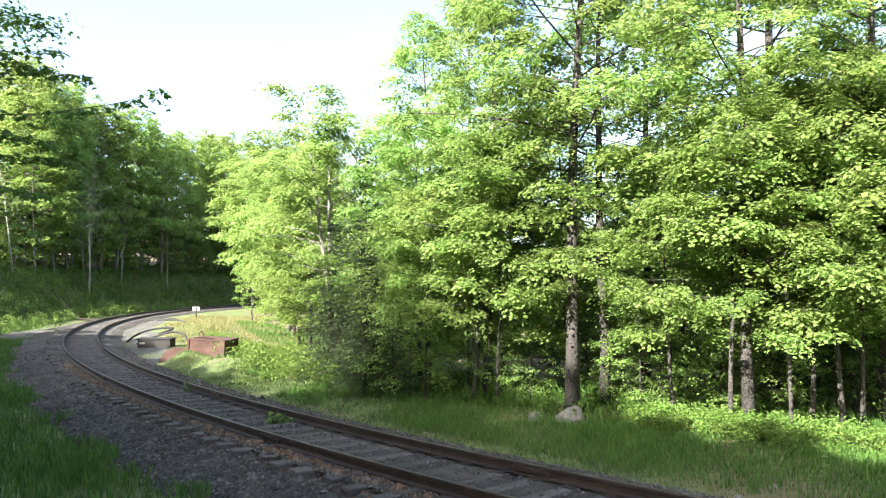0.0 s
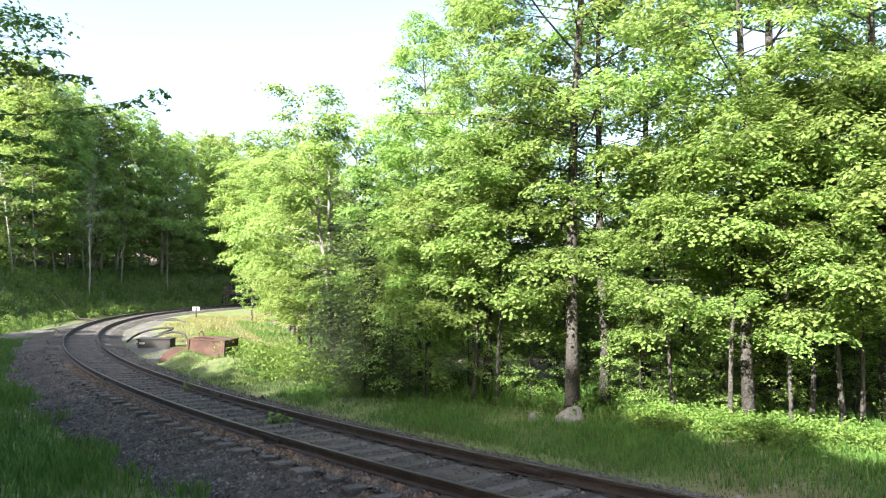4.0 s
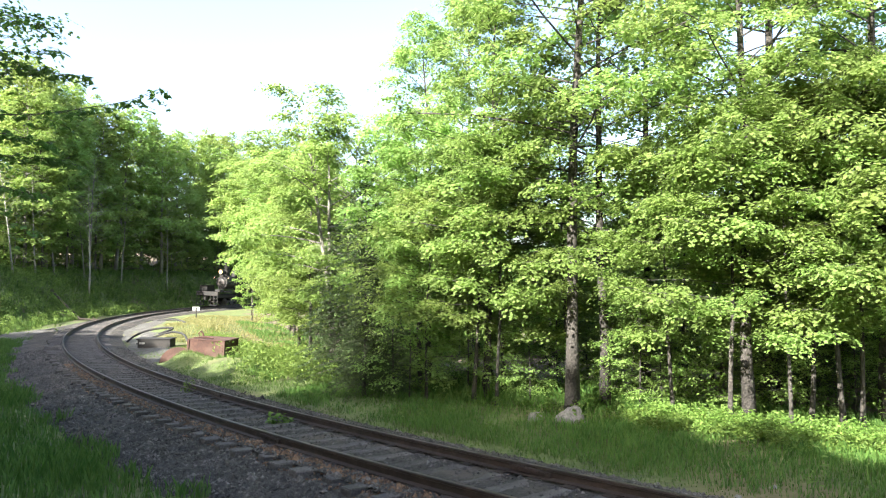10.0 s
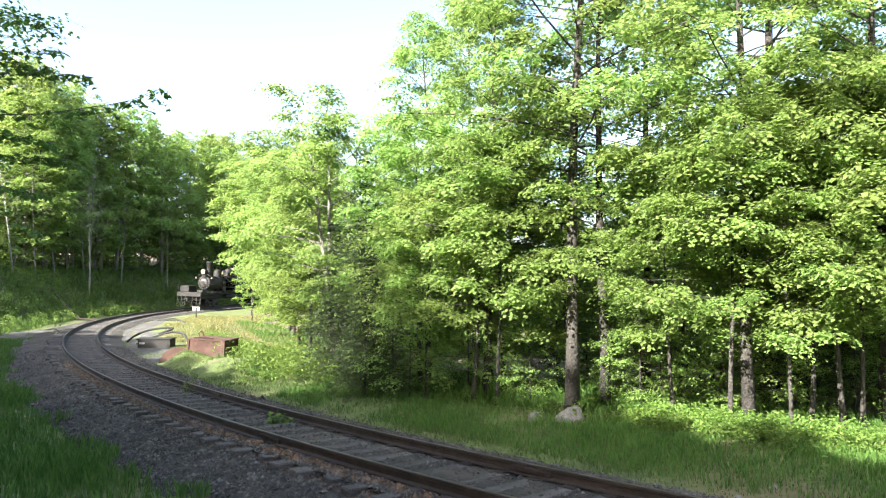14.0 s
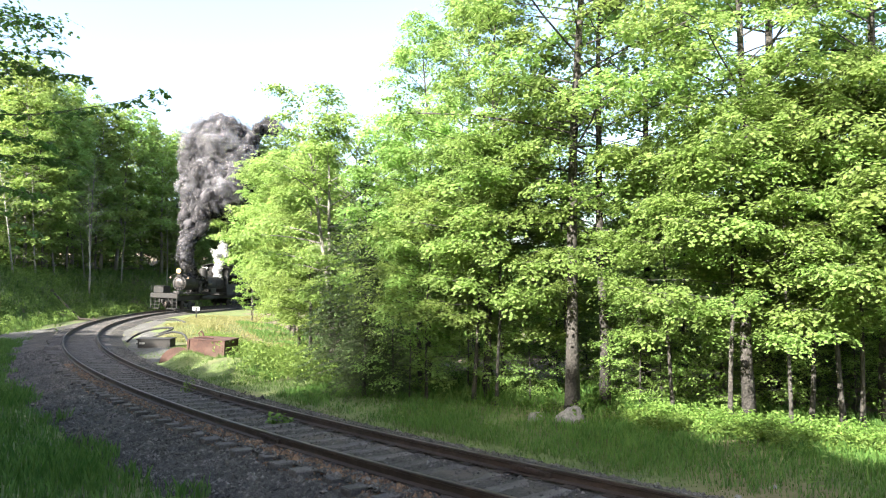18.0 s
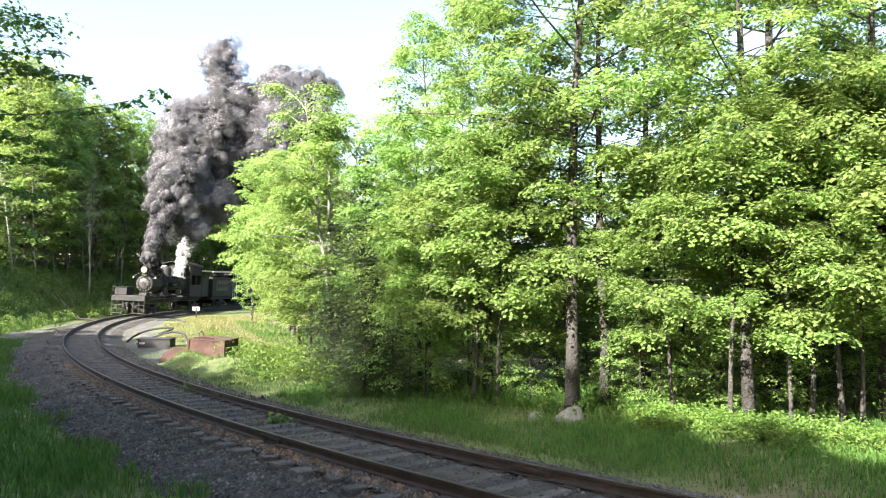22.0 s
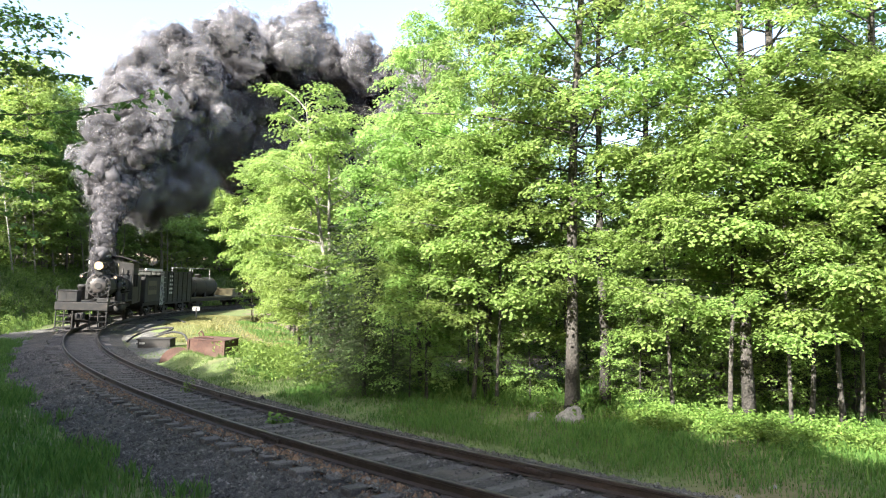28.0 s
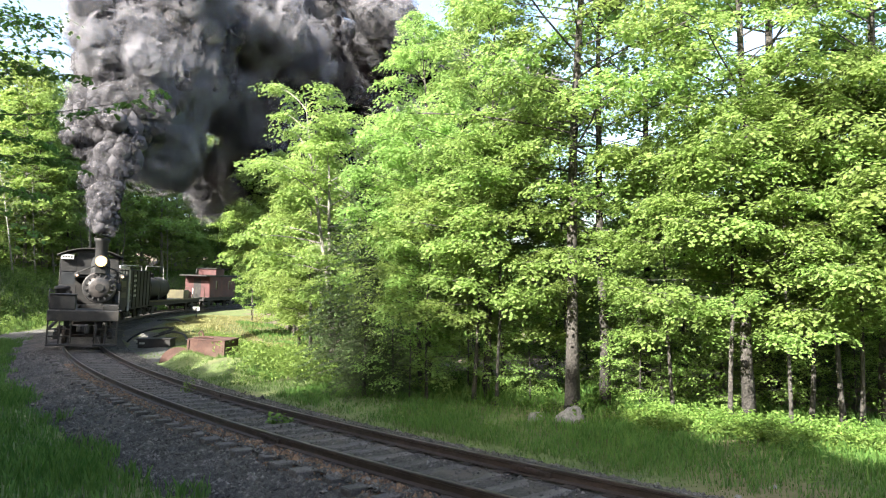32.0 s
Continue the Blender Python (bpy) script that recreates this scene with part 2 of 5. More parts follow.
# ---- the line of the track: arc length s grows away from the camera ----
DS = 0.25
S = np.arange(-24, 230, DS)
i0 = int(round(24 / DS))
curv = np.interp(S, [0, 20, 40, 60, 90, 112, 126], [1.0548, 0.7675, 1.2011, 1.6622, 1.786, 1.786, 0.1]) / 100
grade = np.interp(S, [-10, 0, 40, 90, 130], [-2.0, -2.95, 0.45, 0.40, 0.0]) / 100


def from_zero(rate):
    c = np.concatenate([[0], np.cumsum(rate[:-1] * DS)])
    return c - c[i0]


HEAD = 0.8129 - from_zero(curv)
TX = 4.3387 + from_zero(-np.sin(HEAD))
TY = 5.3496 + from_zero(np.cos(HEAD))
TZ = CAM_Z - 2.2552 + from_zero(grade)
CANT = 0.0575


def on_track(s, d=0.0, up=0.0):
    """A point d metres to the right of the centre line (seen from the near end) and up above the rail heads."""
    s = np.asarray(s, float)
    h = np.interp(s, S, HEAD)
    return np.stack([np.interp(s, S, TX) + np.cos(h) * d, np.interp(s, S, TY) + np.sin(h) * d,
                     np.interp(s, S, TZ) - CANT * np.clip(d, -1, 1) / 1.5 + up + 0 * h], -1)


def to_track(x, y):
    """Arc length and offset of places in the plan."""
    x, y = np.ravel(x), np.ravel(y)
    best_s, best_d = np.empty(len(x)), np.empty(len(x))
    tx, ty, th, ss = TX[::4], TY[::4], HEAD[::4], S[::4]
    for a in range(0, len(x), 4000):
        q = slice(a, a + 4000)
        k = ((x[q, None] - tx) ** 2 + (y[q, None] - ty) ** 2).argmin(1)
        dx, dy = x[q] - tx[k], y[q] - ty[k]
        best_s[q] = ss[k] - np.sin(th[k]) * dx + np.cos(th[k]) * dy
        best_d[q] = np.cos(th[k]) * dx + np.sin(th[k]) * dy
        far = np.abs(best_d[q]) + 1e-6 < np.hypot(dx, dy) * 0.8
        best_d[q] = np.where(far, np.sign(best_d[q]) * np.hypot(dx, dy), best_d[q])
    return best_s, best_d


def smooth(a, b, x):
    t = np.clip((x - a) / (b - a), 0, 1)
    return t * t * (3 - 2 * t)


def ground_z(x, y):
    s, d = to_track(x, y)
    base = np.interp(s, S, TZ) - 0.36
    near = 1 - smooth(18, 34, s)
    left = -d
    rise_near = 0.95 * smooth(2.9, 7.2, left) + 0.05 * np.clip(left - 7.2, 0, 60)
    start = 5.0 + 4.0 * np.exp(-((s - 36) / 9.0) ** 2)
    rise_far = 3.9 * smooth(start - 0.6, start + 6.5, left) + 0.16 * np.clip(left - start - 6, 0, 45)
    right = 0.10 * smooth(2, 4.5, d) - 0.9 * smooth(9, 26, d)
    lump = 0.05 * np.sin(x.ravel() * 1.3 + 0.7 * y.ravel()) * np.sin(0.9 * y.ravel() - 0.4 * x.ravel()) * smooth(3, 6, np.abs(d))
    mound = 0.42 * np.exp(-(((x.ravel() + 7.9) / 2.2) ** 2 + ((y.ravel() - 24.6) / 1.1) ** 2)) + 0.5 * np.exp(-(((x.ravel() + 14.8) / 4.0) ** 2 + ((y.ravel() - 43) / 4.5) ** 2))
    mound = mound * smooth(2.2, 3.6, np.abs(d))
    mound = mound + 0.60 * np.exp(-(((x.ravel() + 9.9) / 1.3) ** 2 + ((y.ravel() - 26.2) / 0.8) ** 2)) * smooth(1.9, 2.9, np.abs(d))
    return base + near * rise_near * (d < 0) + (1 - near) * rise_far * (d < 0) + right * (d > 0) + lump + mound


def ground_at(x, y):
    return float(ground_z(np.array([x]), np.array([y]))[0])


# ---- ground: one sheet to the horizon ----
def ground_sheet():
    out = np.array([60, 110, 200, 400, 900, 2500.0])
    xs = np.concatenate([-75 - out[::-1], np.arange(-75, -14, 0.9), np.arange(-14, -5, 0.4), np.arange(-5, 50, 0.9), 50 + out])
    ys = np.concatenate([-40 - out[::-1], np.arange(-40, 6, 2.0), np.arange(6, 23, 0.9), np.arange(23, 30, 0.4), np.arange(30, 60, 0.9), np.arange(60, 130, 2.0), 130 + out])
    gx, gy = np.meshgrid(xs, ys)
    gz = ground_z(gx, gy).reshape(gx.shape)
    b = Build()
    n, m = len(ys), len(xs)
    b.add(np.stack([gx, gy, gz], -1).reshape(-1, 3),
          [(i * m + j, i * m + j + 1, (i + 1) * m + j + 1, (i + 1) * m + j) for i in range(n - 1) for j in range(m - 1)])
    me = b.mesh("ground", GRASS_SOIL, True)
    me.materials.append(LITTER)
    mid = np.array([p.center[:2] for p in me.polygons])
    s, d = to_track(mid[:, 0], mid[:, 1])
    edge = 1.2 * np.sin(mid[:, 0] * 0.8) * np.sin(mid[:, 1] * 0.7) + np.random.default_rng(2).normal(0, 0.5, len(mid))
    woods = ((d > 9.3 + edge) & (mid[:, 1] > 5)) | (d < -13.5 + edge)
    me.polygons.foreach_set("material_index", woods.astype(np.int32))
    return tagged(new("ground", me), "grassy ground with bare soil and leaf litter", "ground", kind="structure")


ground_sheet()


def strip(name, s0, s1, ds, offsets, ups, material, label, category, rough=0.0, edge=0.0, under=None):
    """A band along the track; under: how far it lies above the ground instead of below the rails."""
    rng = np.random.default_rng(5)
    ss = np.arange(s0, s1, ds)
    b = Build()
    rows = []
    for k, (o, u) in enumerate(zip(offsets, ups)):
        wob = edge * (np.sin(ss * 0.9 + k) + np.sin(ss * 0.37 + 2 * k) + rng.normal(0, 0.5, len(ss))) if k in (0, len(offsets) - 1) else 0
        p = on_track(ss, 0)
        h = np.interp(ss, S, HEAD)
        off = (o(ss) if callable(o) else o) + wob
        p[:, 0] += np.cos(h) * off
        p[:, 1] += np.sin(h) * off
        if under is None:
            p[:, 2] += u - CANT * np.clip(off, -1, 1) / 1.5
        else:
            p[:, 2] = ground_z(p[:, 0], p[:, 1]) + u
        p[:, 2] += rng.normal(0, rough, len(ss))
        rows.append(p)
    g = np.stack(rows, 1)
    m = len(offsets)
    b.add(g.reshape(-1, 3), [(i * m + j, i * m + j + 1, (i + 1) * m + j + 1, (i + 1) * m + j) for i in range(len(ss) - 1) for j in range(m - 1)])
    return tagged(new(name, b.mesh(name, material, True)), label, category, kind="structure")


def road_left(s):
    return -3.1 - 2.2 * np.exp(-((s - 46) / 4.5) ** 2)


strip("ballast", -22, 60, 0.12, [-3.2, -2.9, -2.4, -1.9, -1.5, -1.2, -0.9, -0.6, -0.3, 0, 0.3, 0.6, 0.9, 1.2, 1.5, 1.9, 2.25],
      [-0.52, -0.40, -0.34, -0.29, -0.25, -0.215, -0.188, -0.184, -0.188, -0.182, -0.185, -0.188, -0.188, -0.20, -0.215, -0.29, -0.45], GRAVEL,
      "grey crushed stone ballast under the railway ties", "ballast", 0.012, 0.08)
strip("far_ballast", 60, 140, 0.6, [-2.6, -1.9, -1.2, 0, 1.2, 1.9, 2.6], [-0.5, -0.25, -0.20, -0.20, -0.20, -0.25, -0.5], GRAVEL,
      "grey crushed stone ballast in the woods", "ballast", 0.02, 0.05)
strip("dirt_road", 33, 57, 0.5, [road_left, lambda s: road_left(s) * 0.8, lambda s: road_left(s) * 0.55 - 0.6, -2.75], [-0.03, 0.03, 0.035, 0.02], ROAD_DIRT,
      "pale gravel road beside the track", "road", 0.008, 0.18, under=True)
strip("gravel_verge", 27, 62, 0.5, [1.95, 2.6, 3.2, lambda s: 3.0 + 1.6 * np.exp(-((s - 40) / 12.0) ** 2)], [0.03, 0.04, 0.04, -0.03], ROAD_DIRT,
      "pale gravel verge inside the curve", "verge", 0.008, 0.15, under=True)


# ---- railway track ----
track = thing("railway_track", Matrix(), "curved single railway track with rusty rails on weathered wooden ties", "railway track", kind="structure")


def rail(side, s0, s1):
    ss = np.concatenate([np.arange(s0, 40, 0.5), np.arange(40, s1, 1.0)])
    prof = [(-0.065, -0.150), (0.065, -0.150), (0.065, -0.138), (0.012, -0.118), (0.010, -0.045), (0.034, -0.034), (0.034, -0.006), (0.028, 0.0),
            (-0.028, 0.0), (-0.034, -0.006), (-0.034, -0.034), (-0.010, -0.045), (-0.012, -0.118), (-0.065, -0.138)]
    b, m = Build(), len(prof)
    rows = [on_track(ss, side * 0.7525 + o, u) for o, u in prof]
    b.add(np.stack(rows, 1).reshape(-1, 3), [(i * m + j, i * m + (j + 1) % m, (i + 1) * m + (j + 1) % m, (i + 1) * m + j)
                                            for i in range(len(ss) - 1) for j in range(m)])
    r = part("rail", b, RAIL, track, "rusty steel rail")
    t = Build()
    rows = [on_track(ss, side * 0.7525 + o, 0.003) for o in (-0.026, 0.026)]
    t.add(np.stack(rows, 1).reshape(-1, 3), [(i * 2, i * 2 + 1, i * 2 + 3, i * 2 + 2) for i in range(len(ss) - 1)])
    part("running_surface", t, RAIL_TOP, r, "worn shiny rail head")


rail(-1, -22, 150)
rail(1, -22, 150)

tie_meshes = []
for k in range(5):
    rg = np.random.default_rng(40 + k)
    b = Build().box(-1.32 - rg.uniform(0, 0.2), 1.28 + rg.uniform(0, 0.08), -0.11, 0.11, -0.17, 0.0, 0.014)
    b.v[0] += rg.normal(0, 0.006, b.v[0].shape)
    tie_meshes.append(b.mesh("tie", TIE))
plate_mesh = Build().box(-0.17, 0.17, -0.09, 0.09, 0.0, 0.018, 0.004).mesh("tie_plate", RAIL)
joint = Build().box(-0.33, 0.33, -0.018, 0.018, -0.11, -0.045, 0.004)
for xx in (-0.24, -0.08, 0.08, 0.24):
    joint.box(xx - 0.018, xx + 0.018, -0.032, 0.032, -0.09, -0.06)
joint_mesh = joint.mesh("joint_bar", RAIL)
rg = np.random.default_rng(7)
s = -19.0
while s < 135:
    h = float(np.interp(s, S, HEAD))
    p = on_track(s, rg.normal(0, 0.03), -0.168)
    o = new("tie", tie_meshes[rg.integers(5)])
    o.parent = track
    o.matrix_basis = Matrix.Translation(p) @ Matrix.Rotation(h + rg.normal(0, 0.025), 4, "Z") @ Matrix.Rotation(CANT / 1.5, 4, "Y")
    if s < 24:
        for side in (-0.7525, 0.7525):
            q = new("tie_plate", plate_mesh)
            q.parent = track
            q.matrix_basis = Matrix.Translation(on_track(s, side, -0.166)) @ Matrix.Rotation(h, 4, "Z") @ Matrix.Rotation(CANT / 1.5, 4, "Y")
    s += 0.61 + rg.normal(0, 0.035)
for s, side in ((5.2, 1), (1.6, 1), (9.5, -1), (15.5, 1), (20.5, -1), (-3, 1)):
    q = new("joint_bar", joint_mesh)
    q.parent = track
    q.matrix_basis = Matrix.Translation(on_track(s, side * 0.7525 - 0.03, 0)) @ Matrix.Rotation(float(np.interp(s, S, HEAD)) + math.pi / 2, 4, "Z")


# ---- trees ----
LEAF_FACES = [(0, 1, 2), (0, 2, 3)]


def leaves_mesh(name, centres, size, up, material, rng, narrow=0.62, droop=0.0, simple=False, jitter=0.55):
    """Small folded leaves at the centres, facing about the way up."""
    k = len(centres)
    n = np.array(up, float) + rng.normal(0, jitter, (k, 3))
    n[:, 2] = np.abs(n[:, 2]) + 0.05
    n /= np.linalg.norm(n, axis=1)[:, None]
    a = rng.normal(0, 1, (k, 3))
    a[:, 2] -= droop
    a -= n * (a * n).sum(1)[:, None]
    a /= np.linalg.norm(a, axis=1)[:, None]
    c = np.cross(n, a)
    sz = (size * rng.uniform(0.6, 1.25, k))[:, None]
    tip, base = centres + a * sz * 0.55, centres - a * sz * 0.45
    lift = n * sz * 0.12
    l, r = centres + c * sz * narrow * 0.5 + lift, centres - c * sz * narrow * 0.5 + lift
    b = Build()
    if simple:
        b.add_many(np.stack([base, l + c * sz * 0.15, tip - c * sz * 0.25], 1), [(0, 1, 2)])
    else:
        b.add_many(np.stack([base, l, tip, r], 1), LEAF_FACES)
    return b.mesh(name, material)


def broadleaf(name, seed, height, base, radius, trunk_r, limbs, per_spray, leaf, leaf_mat, bark, label, lean=0.0, spray=0.55, stems=1, top=0.25, up_low=0.12,
              up_high=0.95, bare=0.0, simple=False, split=True, apart=0.42, inner=0.22):
    """A tree: tapered trunk, limbs with twigs, and layered sprays of leaves. base, top: where the crown starts and its width at the top."""
    rng = np.random.default_rng(seed)
    root = thing(name, Matrix(), label, "tree")
    wood, twigs, sprays = Build(), Build(), []
    trunks = []
    for k in range(stems):
        hh = height * (1 - 0.08 * k)
        t = np.linspace(0, 1, 9)
        wob = np.cumsum(rng.normal(0, 0.012 * height, (9, 2)), 0) * t[:, None] ** 0.5
        tilt = (k - (stems - 1) / 2) * 0.09 * hh * t
        pts = np.stack([wob[:, 0] * 0.5 + tilt + lean * hh * t, wob[:, 1] * 0.5, hh * t - 0.15], 1)
        rad = trunk_r * (1 - 0.25 * (stems > 1)) * ((1 - t) ** 0.75 * 0.9 + 0.1 * (1 - t) + 0.012)
        rad[0] *= 1.35
        b = Build().tube(pts, rad, 9)
        part("trunk", b, bark, root, smooth=True)
        trunks.append((pts, rad, hh))
    for i in range(limbs):
        pts, rad, hh = trunks[i % stems]
        u = base + (1 - base) * ((i + rng.uniform(0, 1)) / limbs) ** 0.9 * 0.97
        start = np.array([np.interp(u, np.linspace(0, 1, 9), pts[:, j]) for j in range(3)])
        prof = (1 - ((u - base) / (1 - base + 1e-6)) ** 1.6) * (1 - top) + top
        low = 0.55 + 0.45 * smooth(0, 0.22, (u - base) / (1 - base + 1e-6))
        length = radius * prof * low * rng.uniform(0.7, 1.12)
        az = i * 2.39996 + rng.uniform(-0.5, 0.5)
        el = up_low + (up_high - up_low) * ((u - base) / (1 - base + 1e-6)) ** 1.3 + rng.normal(0, 0.1)
        tt = np.linspace(0, 1, 6)
        out = length * np.cos(el) * tt
        zz = length * (np.sin(el) * tt + 0.10 * tt - 0.16 * tt ** 2)
        side = np.cumsum(rng.normal(0, 0.035 * length, 6)) * tt
        lp = start + np.stack([np.cos(az) * out - np.sin(az) * side, np.sin(az) * out + np.cos(az) * side, zz], 1)
        lr = max(0.007, trunk_r * 0.23 * (length / radius)) * (1 - 0.65 * tt)
        if split:
            wood = Build()
        wood.tube(lp, lr, 5, False)
        nt = max(3, int(length / (apart if split else 0.62)))
        for j in range(nt):
            w = inner + (1 - inner) * (j + rng.uniform(0.2, 0.8)) / nt
            p = np.array([np.interp(w, tt, lp[:, q]) for q in range(3)])
            if rng.uniform() < bare:
                continue
            tl = length * (0.42 - 0.22 * w) * rng.uniform(0.6, 1.2) + 0.15
            ta = az + (1 if j % 2 else -1) * rng.uniform(0.5, 1.15)
            e = p + np.array([np.cos(ta) * tl, np.sin(ta) * tl, tl * rng.uniform(-0.12, 0.28)])
            if split:
                twigs.tube([p, (p + e) / 2 + [0, 0, 0.04], e], [0.009, 0.006, 0.003], 3, False)
            sprays.append((e, spray))
            sprays.append((p + (e - p) * 0.55, spray * 0.8))
        sprays.append((lp[-1], spray))
        if split:
            part("limb", wood, bark, root)
    if split:
        part("twigwork", twigs, bark, root)["kind"] = "stuff"
    else:
        part("branchwork", wood, bark, root)["kind"] = "stuff"
    c, face = [], []
    if not per_spray:
        return root
    for p, r in sprays:
        k = max(4, int(per_spray * rng.uniform(0.5, 1.4)))
        ang, rr = rng.uniform(0, 2 * np.pi, k), r * rng.uniform(0, 1, k) ** 0.6 * rng.uniform(0.7, 1.2)
        tx, ty = rng.normal(0, 0.22, 2) + 0.16 * p[:2] / (np.hypot(p[0], p[1]) + 0.3) * -1
        dx, dy = np.cos(ang) * rr, np.sin(ang) * rr * rng.uniform(0.6, 1.0)
        dz = dx * tx + dy * ty + rng.normal(0, 0.06 * r + 0.015, k) - 0.42 * rr ** 2 / r
        c.append(p + np.stack([dx, dy, dz], 1))
        face.append(np.stack([dx / r * 0.75 - tx, dy / r * 0.75 - ty, np.full(k, 0.9)], 1))
    ob = new("crown", leaves_mesh("crown", np.concatenate(c), leaf, np.concatenate(face), leaf_mat, rng, narrow=0.8, droop=0.5, simple=simple, jitter=0.27))
    ob.parent = root
    return root


def conifer(name, seed, height, radius, trunk_r, whorls, leaf, label, density=1.0):
    rng = np.random.default_rng(seed)
    root = thing(name, Matrix(), label, "tree")
    t = np.linspace(0, 1, 8)
    part("trunk", Build().tube(np.stack([0.02 * height * np.sin(3 * t), 0 * t, height * t - 0.15], 1), trunk_r * (1 - t) + 0.01, 8), BARK_DARK, root, smooth=True)
    wood, c = Build(), []
    for i in range(whorls):
        u = 0.05 + 0.95 * (i + 0.5) / whorls
        for j in range(6):
            length = radius * (1 - u) ** 0.8 * rng.uniform(0.6, 1.1) + 0.12
            az = j * 1.047 + i * 0.6 + rng.normal(0, 0.2)
            tt = np.linspace(0, 1, 5)
            p = np.stack([np.cos(az) * length * tt, np.sin(az) * length * tt, u * height + length * (0.18 * tt - 0.42 * tt ** 2)], 1)
            wood.tube(p, 0.012 * (1 - tt) + 0.003, 3, False)
            k = int(42 * density * (length + 0.3))
            w = rng.uniform(0.1, 1, k) ** 0.8
            q = np.stack([np.interp(w, tt, p[:, a]) for a in range(3)], 1)
            half = (1.05 - w) * length * 0.38 + 0.05
            off = rng.uniform(-1, 1, k) * half
            q += np.stack([-np.sin(az) * off, np.cos(az) * off, -0.18 * np.abs(off) + rng.normal(0, 0.025, k)], 1)
            c.append(q)
    part("branchwork", wood, BARK_DARK, root)["kind"] = "stuff"
    ob = new("crown", leaves_mesh("crown", np.concatenate(c), leaf, (0, 0, 0.8), NEEDLE, rng, narrow=0.38, droop=0.3))
    ob.parent = root
    return root


def place(ob, x, y, turn=0.0, scale=1.0, sink=0.0, tilt=0.0):
    m = Matrix.Translation((x, y, ground_at(x, y) - sink)) @ Matrix.Rotation(radians(turn), 4, "Z") @ Matrix.Rotation(radians(tilt), 4, "Y") @ Matrix.Scale(scale, 4)
    return m


